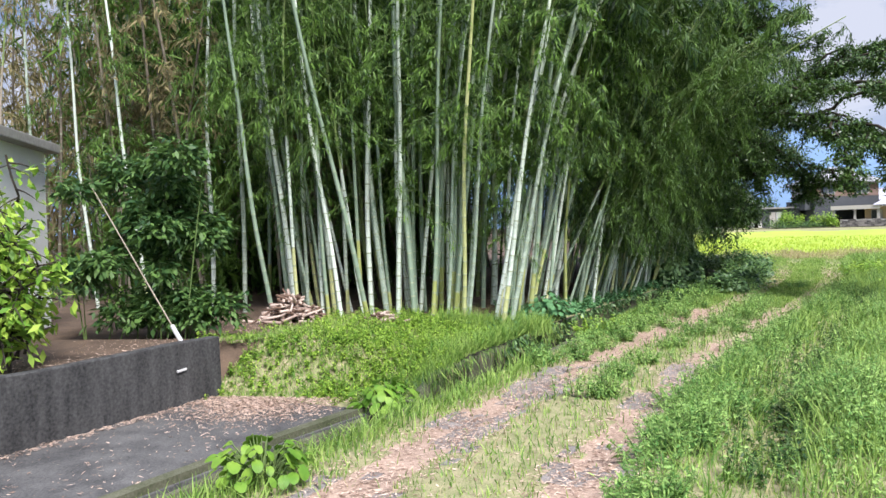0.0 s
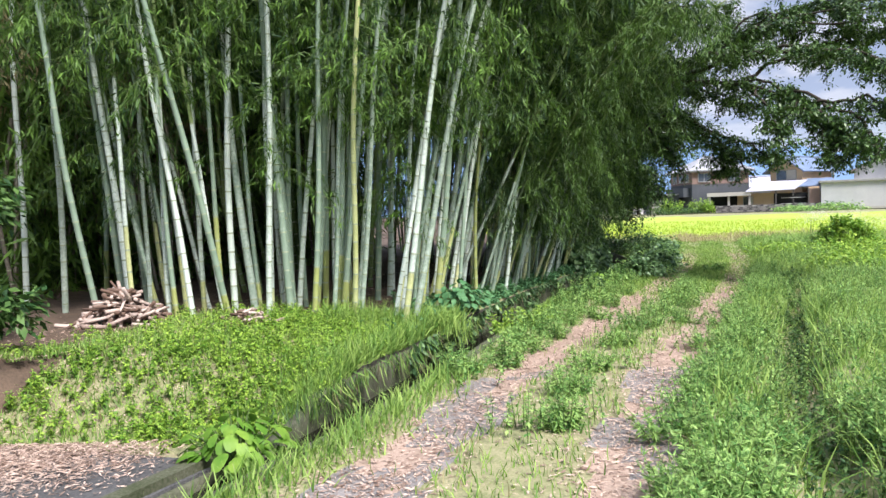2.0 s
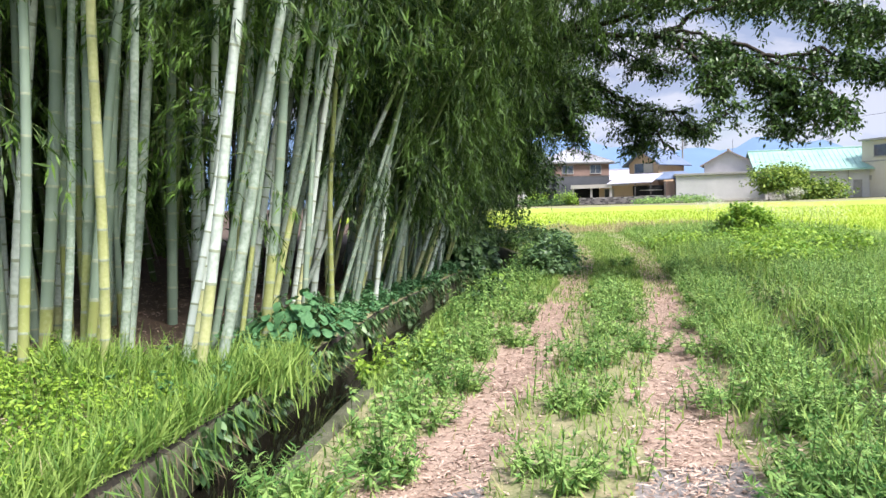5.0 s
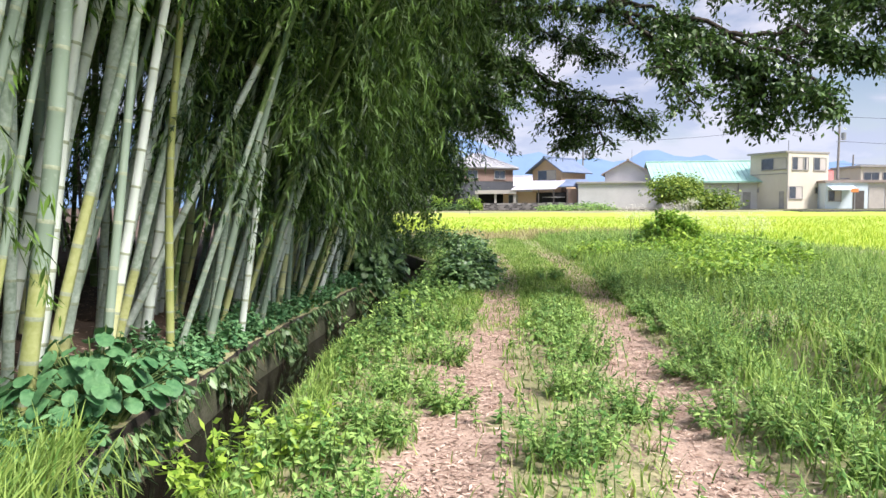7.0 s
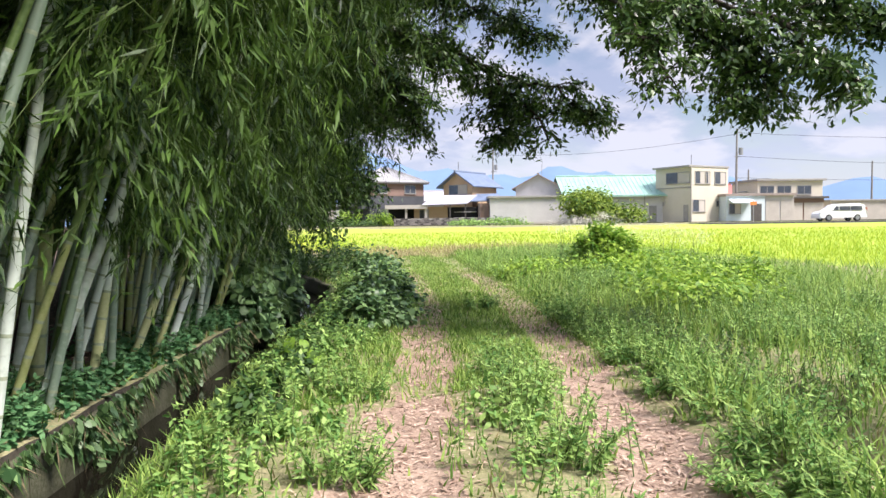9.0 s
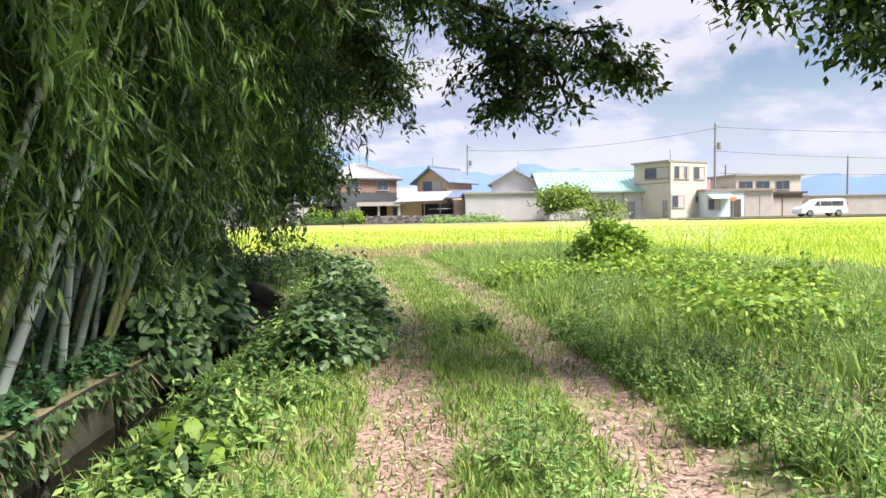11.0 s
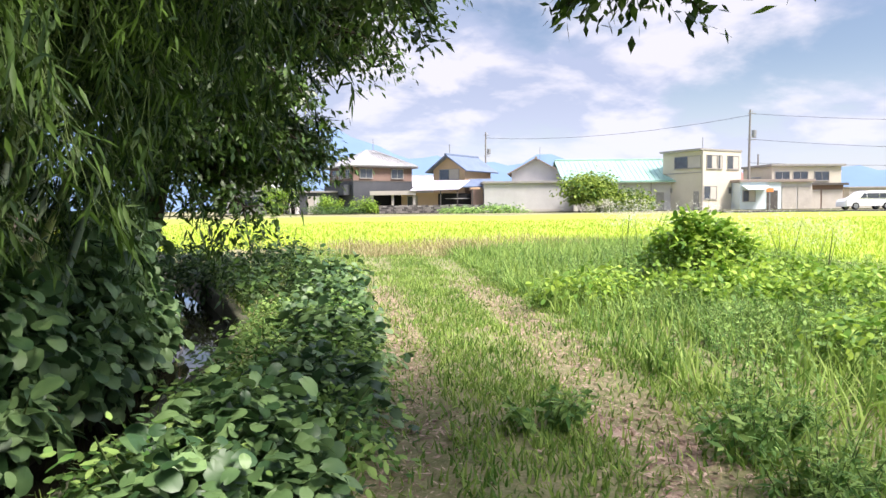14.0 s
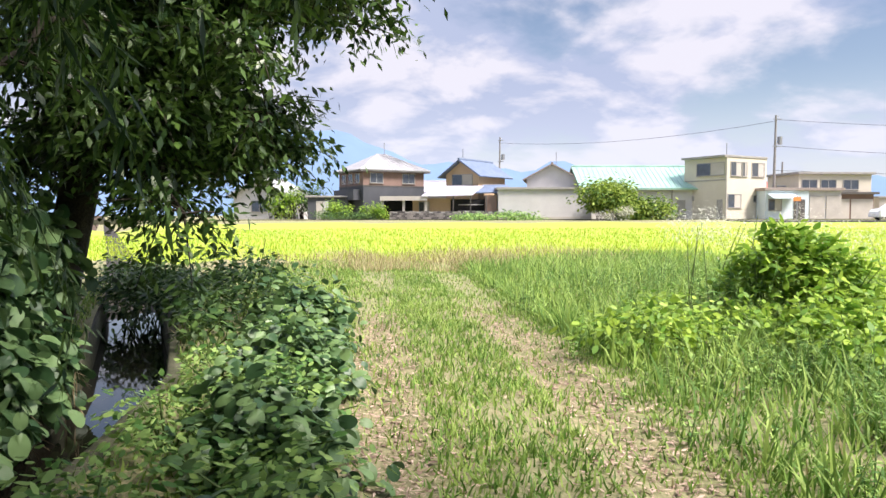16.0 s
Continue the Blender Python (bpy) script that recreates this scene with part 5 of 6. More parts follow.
def utility_pole(x, d, tall, gear, label):
    root = tagged(new("utility_pole"), label, "utility pole", group="utility poles")
    root.matrix_basis = TOWN @ pose(x, d, TZ - 0.1, 0, 0.6, 0)
    V, F = tube_np([(0, 0, 0), (0, 0, tall / 2), (0, 0, tall)], [0.17, 0.14, 0.10], 10)
    put("pole", mesh_np("pole", V, F, [M_POLE], None, True), root)
    if gear:
        for z, w in ((tall - 0.5, 0.7), (tall * 0.70, 0.8)):
            part("crossarm", boxes((-w * 0.4, -0.16, z, w * 0.8, -0.06, z + 0.09)), M_METAL, root)
        bm = bmesh.new()
        bmesh.ops.create_cone(bm, cap_ends=True, segments=14, radius1=0.27, radius2=0.27, depth=0.85, matrix=Matrix.Translation((0.5, 0, tall * 0.76)))
        part("transformer", bm, M_METAL, root)
        part("lamp", boxes((0.15, -0.5, 3.7, 1.2, -0.3, 3.85), bevel=0.04), M_METAL, root)
        for z in (tall - 0.3, tall * 0.72):
            bm = bmesh.new()
            bmesh.ops.create_cone(bm, cap_ends=True, segments=8, radius1=0.06, radius2=0.04, depth=0.18, matrix=Matrix.Translation((0.2, -0.11, z + 0.1)))
            part("insulator", bm, M_WHITE, root)
    return root


utility_pole(36.6, 78.0, 11.6, True, "tall concrete utility pole with a transformer")
utility_pole(8.6, 108.0, 12.5, True, "far utility pole behind the houses")
utility_pole(44.2, 92.0, 7.5, False, "thin far utility pole")
utility_pole(62.0, 92.0, 8.5, False, "thin far utility pole")


def cable(name, a, b, sag, r=0.02):
    q = np.linspace(0, 1, 14)
    P = np.array(a) * (1 - q)[:, None] + np.array(b) * q[:, None]
    P[:, 2] -= sag * 4 * q * (1 - q)
    V, F = tube_np(P, np.full(14, r), 4)
    ob = put(name, mesh_np(name, V, F, [M_CABLE]))
    ob.matrix_basis = TOWN
    tagged(ob, "black overhead power cable", "cable", group="overhead cables")


cable("cable", (36.6, 78, 11.9), (95, 82, 12.4), 1.0)
cable("cable", (36.6, 78, 9.0), (95, 82, 8.6), 1.0)
cable("cable", (36.6, 78, 6.3), (95, 82, 6.6), 0.6)
cable("cable", (8.6, 108, 12.4), (36.6, 78, 11.7), 1.0)


def block_wall():
    """A low wall of grey blocks, two courses under a coping."""
    root = tagged(new("block_wall"), "low weathered grey block wall in front of the carport", "wall")
    root.matrix_basis = TOWN @ pose(-5.4, 71.0, TZ - 0.05)
    bm = boxes((0, 0, 0, 0.39, 0.12, 0.19), bevel=0.012)
    me = bpy.data.meshes.new("block")
    bm.to_mesh(me)
    bm.free()
    me.materials.append(M_BLOCK)
    for row in range(5):
        for i in range(27):
            if row == 4 and i % 3 == 1:
                continue
            put("block", me, root, m=pose(i * 0.4 + (0.2 if row % 2 else 0), 0, row * 0.2))
    part("footing", boxes((0, 0.03, -0.2, 11.0, 0.09, 0.95)), M_GREYTRIM, root)


block_wall()


def T(x, d, z):
    return tuple(TOWN @ Vector((x, d, z)))


def town_mound(name, label, x, d, w, h, n, leaf, material, seed, **more):
    rng = np.random.default_rng(seed)
    lobes = []
    for i in range(11):
        p = T(x + rng.uniform(-0.5, 0.5) * w, d + rng.uniform(-0.3, 0.3) * w * 0.6, TZ + h * rng.uniform(0.05, 0.6))
        lobes.append((*p, w * rng.uniform(0.2, 0.32), w * rng.uniform(0.2, 0.3), h * rng.uniform(0.3, 0.42)))
    return mound(name, label, lobes, n, leaf, OVAL, material, seed, **more)


town_mound("round_bush", "large rounded evergreen bush in front of the long house", 18.2, 69.5, 6.6, 4.0, 13000, 0.34, M_BUSH, 61)
town_mound("flowering_bush", "bush covered in white blossom", 16.6, 67.0, 2.8, 1.5, 1100, 0.12, M_FLOWER, 62)
town_mound("garden_bush", "bright green garden bush", -11.0, 73.5, 2.6, 2.3, 1800, 0.2, M_BRIGHT, 63)
town_mound("garden_bush", "bright green garden bush beside the carport", -7.2, 72.0, 2.4, 1.9, 1800, 0.2, M_BRIGHT, 64)
town_mound("hedge", "clipped dark green garden hedge", -10.0, 71.3, 4.6, 1.1, 2400, 0.16, M_SHRUB, 65)
town_mound("vegetable_patch", "low green vegetable plants before the warehouse", 5.4, 69.6, 7.0, 1.1, 2200, 0.24, M_WEED, 66)
town_mound("garden_tree", "small bright garden tree near the annex", -18.0, 80.0, 3.4, 4.2, 2400, 0.26, M_BRIGHT, 67)
town_mound("garden_tree", "dark pine tree near the old house", -15.5, 83.0, 3.6, 5.2, 2400, 0.26, M_SHRUB, 68)


def mountains():
    rng = np.random.default_rng(8)
    n = 260
    ang = np.linspace(-2.6, 2.6, n)
    V = []
    ridge = np.interp(np.degrees(ang), [-150, -60, -20, -11, -8.5, -4, 0, 3, 6.5, 9, 12, 18, 30, 60, 150], [150, 240, 330, 330, 300, 235, 195, 160, 180, 205, 165, 135, 110, 150, 150])
    ridge = ridge + 14 * np.sin(ang * 37) + 9 * np.sin(ang * 83 + 1) + rng.normal(0, 2.0, n)
    for k, (f, dd) in enumerate(((0.0, 2300), (0.55, 2420), (1.0, 2600))):
        V.append(np.stack([np.sin(ang) * dd, np.cos(ang) * dd, -5 + f * ridge], -1))
    V = np.concatenate(V)
    F = [[k * n + i, k * n + i + 1, (k + 1) * n + i + 1, (k + 1) * n + i] for k in range(2) for i in range(n - 1)]
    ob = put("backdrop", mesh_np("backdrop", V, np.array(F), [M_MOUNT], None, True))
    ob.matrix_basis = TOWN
    tagged(ob, "hazy blue wooded mountains in the distance", "mountains", kind="structure")


mountains()


# ---- grass, litter and weeds ----
def on_slab(x, y):
    return (x > wall_x(y)) & (x < ditch_x(y) - HALF) & (y < 8.9)


def grass_points(rng, n, near=True):
    """Places for grass: thick on verges and strips, thin in the wheel tracks, none in the ditch or the grove."""
    y = 3.0 + 34 * rng.random(n) ** 1.35 if near else rng.uniform(0, 40, n)
    x = path_x(y) + rng.uniform(-6.6, 9.0, n)
    u, v = x - ditch_x(y), x - path_x(y)
    w = wave(x * 1.6, y * 1.6)
    track = np.abs(np.abs(v) - 0.83) < 0.30 + 0.26 * w
    fade = np.clip((y - 15.5) / 14, 0, 0.5)
    keep = np.where(track, rng.random(n) < 0.06 + fade, True)
    keep &= np.abs(u) > HALF + 0.05
    keep &= ~((u < -1.1) & (y > 12.9))
    keep &= ~((u < 0) & ((y < 8.9)))
    keep &= (x > -5.0)
    keep &= rng.random(n) < np.where((np.abs(v) < 0.5), 0.8, 1.0)
    return x[keep], y[keep], v[keep], u[keep]


def grass():
    rng = np.random.default_rng(71)
    for name, label, n, lo, hi, wd, material in (("grass", "short green grass on the verges and between the tracks", 140000, 0.05, 0.16, 0.007, M_GRASS), ("dry_grass", "sparse dry straw-coloured grass", 12000, 0.06, 0.2, 0.006, M_DRYGRASS)):
        x, y, v, u = grass_points(rng, n)
        k = len(x)
        h = rng.uniform(lo, hi, k) * (1 + 0.5 * wave(x * 0.7, y * 0.7)) * np.where(np.abs(v) < 1.5, np.clip(1.2 - 0.035 * (y - 5), 0.6, 1), 1)
        strew(name, label, "grass", material, np.stack([x, y, height(x, y) - 0.01], -1), rng.uniform(0, 6.28, k), rng.normal(0.0, 0.28, k), rng.normal(0, 0.25, k), np.stack([h, wd * rng.uniform(0.7, 1.6, k) * (1 + y / 22), h], -1), (BLADE_V, BLADE_F))
    # fine turf that closes over the tracks further on
    n = 125000
    y = 17 + 25 * rng.random(n) ** 1.2
    v = rng.uniform(-1.9, 2.0, n) * (1 + 0.9 * np.clip((y - 30) / 6, 0, 1))
    x = path_x(y) + v
    w = wave(x * 2.3, y * 2.3)
    keep = (x > ditch_x(y) + HALF + 0.1) & ~in_field(x, y) & (rng.random(n) < np.clip(0.62 + 0.75 * w - (0.9 - 0.03 * (y - 17)) * (np.abs(np.abs(v) - 0.83) < 0.32), 0.1, 1))
    x, y = x[keep], y[keep]
    k = len(x)
    h = rng.uniform(0.04, 0.12, k)
    strew("turf", "fine short turf growing over the old tracks", "grass", M_GRASS, np.stack([x, y, height(x, y) - 0.005], -1), rng.uniform(0, 6.28, k), rng.normal(0, 0.35, k), rng.normal(0, 0.3, k), np.stack([h, 0.012 * rng.uniform(0.7, 1.5, k), h], -1), (BLADE_V, BLADE_F))
    # coarse meadow grass round about, up to the field
    n = 34000
    y = rng.uniform(-6, 36, n)
    v = np.where(y < 4, rng.uniform(-1.2, 15, n), rng.uniform(6.0, 18, n))
    x = path_x(y) + v
    keep = ~in_field(x, y) & ((np.abs(np.abs(v) - 0.83) > 0.4) | (y > 4)) & (x > ditch_x(y) + HALF + 0.2)
    x, y = x[keep], y[keep]
    k = len(x)
    h = rng.uniform(0.12, 0.34, k) * (1 + 0.5 * wave(x * 0.7, y * 0.7))
    strew("meadow_grass", "coarse green meadow grass beside the track", "grass", M_GRASS, np.stack([x, y, height(x, y) - 0.02], -1), rng.uniform(0, 6.28, k), rng.normal(0.1, 0.3, k), rng.normal(0, 0.25, k), np.stack([h, 0.022 * rng.uniform(0.6, 1.4, k), h], -1), (BLADE_V, BLADE_F))
    # long grass of the verge and the bank
    n = 80000
    y = 3 + 32 * rng.random(n)
    v = 1.4 + 7.5 * rng.random(n) ** 1.2
    x = path_x(y) + v
    keep = rng.random(n) < np.clip(0.35 + 0.9 * wave(x * 0.55 + 2, y * 0.45) + 0.25 * (v > 2.4), 0.1, 1)
    keep &= ~((np.abs(v - 2.2) < 0.16) & (y < 17))
    x, y = x[keep], y[keep]
    n2 = 5600
    y2 = rng.uniform(9.3, 13.6, n2)
    x2 = ditch_x(y2) - HALF + 0.02 - np.abs(rng.normal(0, 0.28, n2))
    n3 = 2600
    y3 = rng.uniform(3.2, 10.5, n3)
    x3 = ditch_x(y3) + HALF + 0.06 + np.abs(rng.normal(0, 0.22, n3))
    n4 = 9000
    y4 = rng.uniform(9.0, 13.2, n4)
    x4 = ditch_x(y4) - HALF - 0.1 - 3.6 * rng.random(n4)
    ok = x4 > -5.2
    x4, y4 = x4[ok], y4[ok]
    n5 = 2000
    q5 = rng.random(n5)
    x5, y5 = -2.1 + 1.75 * q5 + rng.normal(0, 0.12, n5), 12.55 + 0.2 * q5 + rng.normal(0, 0.22, n5)
    n6 = 5500
    y6 = rng.uniform(12.5, 21.5, n6)
    x6 = ditch_x(y6) + HALF + 0.02 + np.abs(rng.normal(0, 0.16, n6))
    tall = np.concatenate([np.full(len(x), 1.0), np.full(n2, 0.7), np.full(n3, 0.62), np.full(len(x4), 0.36), np.full(n5, 1.0), np.full(n6, 0.4)])
    x, y = np.concatenate([x, x2, x3, x4, x5, x6]), np.concatenate([y, y2, y3, y4, y5, y6])
    k = len(x)
    h = rng.uniform(0.18, 0.48, k) * tall
    strew("long_grass", "long soft bright grass along the verge", "grass", M_GRASS, np.stack([x, y, height(x, y) - 0.02], -1), rng.normal(0.3, 1.6, k), rng.normal(0.15, 0.3, k), rng.normal(0, 0.2, k), np.stack([h, 0.009 * rng.uniform(0.6, 1.4, k) * (1 + y / 25), h], -1), (BLADE_V, BLADE_F))


grass()


def rice():
    rng = np.random.default_rng(72)
    n = 100000
    d = 2 + 42 * rng.random(n) ** 1.4
    r = rng.uniform(-1, 1, n) * (6 + d * 0.95) + 6
    x = 5.26 + 0.4357 * d + 0.9001 * r
    y = 20.21 + 0.9001 * d - 0.4357 * r
    keep = in_field(x, y)
    x, y, d = x[keep], y[keep], d[keep]
    k = len(x)
    h = rng.uniform(0.12, 0.30, k) * np.clip(1.35 - d / 50, 0.5, 1)
    strew("rice_field", "sunlit yellow-green rice plants in the field", "rice", M_RICE, np.stack([x, y, height(x, y) - 0.02], -1), rng.uniform(0, 6.28, k), rng.normal(0.0, 0.25, k), rng.normal(0, 0.2, k), np.stack([h, 0.011 * (0.9 + d / 14), h], -1), (BLADE_V, BLADE_F))


    # pinkish dry grass where the field begins
    n = 9000
    d, r = rng.uniform(15.8, 21.5, n), rng.normal(0.5, 2.6, n)
    x, y = 5.26 + 0.4357 * d + 0.9001 * r, 20.21 + 0.9001 * d - 0.4357 * r
    h = rng.uniform(0.15, 0.45, n) * np.clip(0.7 + 0.8 * wave(x, y), 0.2, 1.4)
    strew("dry_grass", "pinkish dry grass at the field's near edge", "grass", M_DRYGRASS, np.stack([x, y, height(x, y) - 0.02], -1), rng.uniform(0, 6.28, n), rng.normal(0.0, 0.25, n), rng.normal(0, 0.2, n), np.stack([h, np.full(n, 0.016), h], -1), (BLADE_V, BLADE_F))


rice()


def litter():
    rng = np.random.default_rng(73)
    n = 74000
    y = 3.5 + 26 * rng.random(n) ** 1.2
    side = rng.choice([-0.83, 0.83], n)
    x = path_x(y) + side + rng.normal(0, 0.30, n)
    keep = rng.random(n) < np.clip(0.75 + 0.6 * wave(x * 1.6, y * 1.6), 0.1, 1)
    x, y = x[keep], y[keep]
    # along the wall's foot
    m = 1500
    yw = rng.uniform(3.0, 8.8, m)
    xw = wall_x(yw) + 0.06 + np.abs(rng.normal(0, 0.10, m))
    # here and there on the slab
    yz = rng.uniform(3.0, 8.6, 700)
    xz = wall_x(yz) + 0.1 + rng.random(700) * (ditch_x(yz) - HALF - 0.3 - wall_x(yz))
    # behind the wall
    yv = rng.uniform(4.5, 12.5, 2600)
    xv = wall_x(np.minimum(yv, 9.3)) - 0.35 - np.abs(rng.normal(0, 0.9, 2600))
    # on the slab's far end and in the grove
    m = 8000
    xs, ys = rng.normal(-3.9, 0.5, m), 8.85 - np.abs(rng.normal(0, 0.55, m))
    ok = on_slab(xs, ys) & (xs < ditch_x(ys) - HALF - 0.2)
    xs, ys = xs[ok], ys[ok]
    m = 9000
    yg = rng.uniform(12.5, 24, m)
    xg = ditch_x(yg) - 0.8 - np.abs(rng.normal(0, 2.6, m))
    xb, yb = rng.uniform(-5, -1.2, 13000), rng.uniform(9.2, 13, 13000)
    ok = xb < ditch_x(yb) - HALF - 0.2
    xb, yb = xb[ok], yb[ok]
    X, Y = np.concatenate([x, xs, xg, xb, xw, xv, xz]), np.concatenate([y, ys, yg, yb, yw, yv, yz])
    Z = np.concatenate([height(x, y), np.full(len(xs), -0.185), height(xg, yg), height(xb, yb), np.full(len(xw), -0.185), height(xv, yv), np.full(len(xz), -0.185)]) + rng.uniform(0.004, 0.022, len(X))
    k = len(X)
    L = rng.uniform(0.025, 0.075, k)
    strew("leaf_litter", "pinkish-tan dry bamboo leaves lying on the ground", "leaf litter", M_STRAW, np.stack([X, Y, Z], -1), rng.uniform(0, 6.28, k), rng.normal(0, 0.12, k), rng.normal(0, 0.3, k), np.stack([L, L * rng.uniform(1.2, 2.2, k), L], -1), (LANCE_V, LANCE_F))


litter()


def weed_patch(name, label, spots, leaf, tpl, material, seed, tall=0.35):
    """Many upright leafy weeds: thin stems with leaves up them."""
    rng = np.random.default_rng(seed)
    P, A, S, tubes = [], [], [], []
    for x, y, k in spots:
        for i in range(k):
            px, py = x + rng.normal(0, 0.16), y + rng.normal(0, 0.16)
            if abs(px - float(ditch_x(py))) < HALF:
                continue
            h = tall * rng.uniform(0.5, 1.25)
            lx, ly = rng.normal(0, 0.18) * h, rng.normal(0, 0.18) * h
            b = np.array([px, py, gz(px, py) - 0.01])
            tip = b + (lx, ly, h)
            tubes.append(tube_np(np.array([b, (b + tip) / 2, tip]), [0.005, 0.004, 0.002], 3))
            n = 28
            q = rng.uniform(0.2, 1.0, n)
            P.append(b + (tip - b) * q[:, None])
            A.append(np.stack([rng.uniform(0, 6.28, n), rng.normal(0.1, 0.4, n), rng.normal(0, 0.4, n)], -1))
            S.append(leaf * rng.uniform(0.6, 1.3, n) * (1.15 - 0.5 * q))
    A = np.concatenate(A)
    V, F = scatter(tpl[0], tpl[1], np.concatenate(P), turns(A[:, 0], A[:, 1], A[:, 2]), np.concatenate(S))
    root = tagged(put(name, mesh_np(name, V, F, [material])), label, "weeds", kind="stuff")
    tv, tf = join_np(tubes)
    tagged(put("undergrowth", mesh_np("undergrowth", tv, tf, [M_STEM]), root), kind="stuff")


wr = np.random.default_rng(80)
# the ditch's right bank
spots = [(float(ditch_x(y)) + HALF + 0.42 + abs(wr.normal(0, 0.12)), y, 4) for y in 9.6 + 10 * wr.random(44) ** 0.85]
weed_patch("weeds", "leafy green weeds on the ditch bank", spots, 0.075, DIAM, M_WEED, 81, 0.34)
# the strip between the tracks
spots = [(float(path_x(y)) + wr.normal(0, 0.22), y, 4) for y in np.concatenate([wr.uniform(8, 19, 18), wr.normal(12.8, 0.4, 7), wr.normal(15.4, 0.6, 10)])]
weed_patch("weeds", "leafy green weeds between the wheel tracks", spots, 0.055, DIAM, M_WEED, 82, 0.34)
# the verge on the field's side
spots = [(float(path_x(y)) + wr.uniform(1.35, 6.0), y, 6) for y in wr.uniform(5, 31, 330)]
weed_patch("weeds", "bright leafy weeds on the grassy verge", spots, 0.05, DIAM, M_WEED, 83, 0.40)
# darker weeds down in the furrow
spots = [(float(path_x(y)) + 2.2 + wr.normal(0, 0.08), y, 4) for y in wr.uniform(5.5, 19, 90)]
weed_patch("weeds", "dark green weeds down in the furrow", spots, 0.06, DIAM, M_SHRUB, 87, 0.26)
# the low bank before the grove
spots = []
for i in range(300):
    y = wr.uniform(9.0, 13.2)
    x = float(ditch_x(y)) - HALF - 0.15 - abs(wr.normal(0, 1.7))
    if x > -5.4:
        spots.append((x, y, 6))
weed_patch("weeds", "low leafy ground weeds before the grove", spots, 0.06, DIAM, M_BRIGHT, 84, 0.19)
# ground ivy along the ditch's left wall
spots = []
for i in range(300):
    y = 12.2 + 13.6 * wr.random() ** 1.1
    spots.append((float(ditch_x(y)) - HALF - 0.02 - abs(wr.normal(0, 0.4)), y, 3))
weed_patch("ground_ivy", "dark ground ivy along the ditch wall", spots, 0.085, OVAL, M_BUTTER, 85, 0.22)


def hanging():
    """Dry grass and ivy that hang over the ditch's left wall."""
    rng = np.random.default_rng(86)
    for name, label, n, y0, y1, material, tpl, size, cat in (("hanging_ivy", "dark ivy hanging down the ditch wall", 5600, 11.5, 26.5, M_IVY, OVAL, 0.10, "ivy"), ("hanging_grass", "withered grass hanging over the ditch wall", 1100, 9.6, 27.0, M_HANG, LANCE, 0.24, "grass"), ("hanging_grass", "long green grass drooping over the ditch wall", 600, 8.9, 14.0, M_GRASS, LANCE, 0.26, "grass"), ("hanging_leaves", "dark green leaves hanging over the ditch wall", 2600, 8.6, 22.0, M_SHRUB, LANCE, 0.2, "grass")):
        y = rng.uniform(y0, y1, n)
        k = np.clip(0.45 + 1.6 * wave(y * 1.9, y * 0.7), 0.0, 1)
        keep = rng.random(n) < 0.15 + k
        y, k = y[keep], k[keep]
        n = len(y)
        z = 0.15 - 0.42 * rng.random(n) * k
        x = ditch_x(y) - HALF + 0.05 + 0.05 * rng.random(n) + 0.06 * (z > 0.05)
        strew(name, label, cat, material, np.stack([x, y, z], -1), rng.normal(0.0, 1.0, n), rng.normal(1.1, 0.4, n), rng.normal(0, 0.4, n), np.stack([rng.uniform(0.4, 1.3, n) * size, (0.45 if tpl is LANCE else 1.0) * size * rng.uniform(0.6, 1.2, n), np.full(n, size)], -1), tpl)


hanging()


def big_leaf_plant(name, label, x, y, n, spread, tall, leaf, material, seed):
    """A plant of single large leaves, each on its own stalk."""
    rng = np.random.default_rng(seed)
    root = tagged(new(name), label, "plant")
    z = gz(x, y)
    for i in range(n):
        az = rng.uniform(0, 6.28)
        r = spread * math.sqrt(rng.random())
        h = tall * rng.uniform(0.45, 1.0) * (1.1 - 0.5 * r / spread)
        tip = np.array([x + r * math.cos(az), y + r * math.sin(az), z + h])
        b = np.array([x + 0.3 * r * math.cos(az), y + 0.3 * r * math.sin(az), z - 0.02])
        V, F = tube_np(np.array([b, (b + tip) / 2 + (0, 0, 0.08), tip]), [0.008, 0.006, 0.004], 5)
        stalk = put("stalk", mesh_np("stalk", V, F, [M_STEM], None, True), root)
        a = np.array([az + rng.normal(0, 0.5)])
        V, F = scatter(HEART[0], HEART[1], tip[None], turns(a, np.array([rng.uniform(0.3, 1.0)]), np.array([rng.normal(0, 0.2)])), np.array([leaf * rng.uniform(0.65, 1.25)]))
        put("leaf", mesh_np("leaf", V, F, [material], None, True), stalk)


big_leaf_plant("butterbur", "clump of large dark round leaves on the ditch bank", -0.3, 14.15, 170, 0.52, 0.62, 0.12, M_BUTTER, 91)
big_leaf_plant("broadleaf_plant", "bright green large-leaved plant beside the ditch", -2.2, 8.35, 90, 0.42, 0.5, 0.14, M_BRIGHT, 92)
big_leaf_plant("broadleaf_plant", "single bright large-leaved plant on the ditch's edge", 2.85, 18.15, 11, 0.15, 0.44, 0.17, M_BRIGHT, 94)
big_leaf_plant("broadleaf_plant", "bright green large-leaved plant at the slab's edge", -2.45, 5.3, 80, 0.38, 0.46, 0.11, M_BRIGHT, 93)


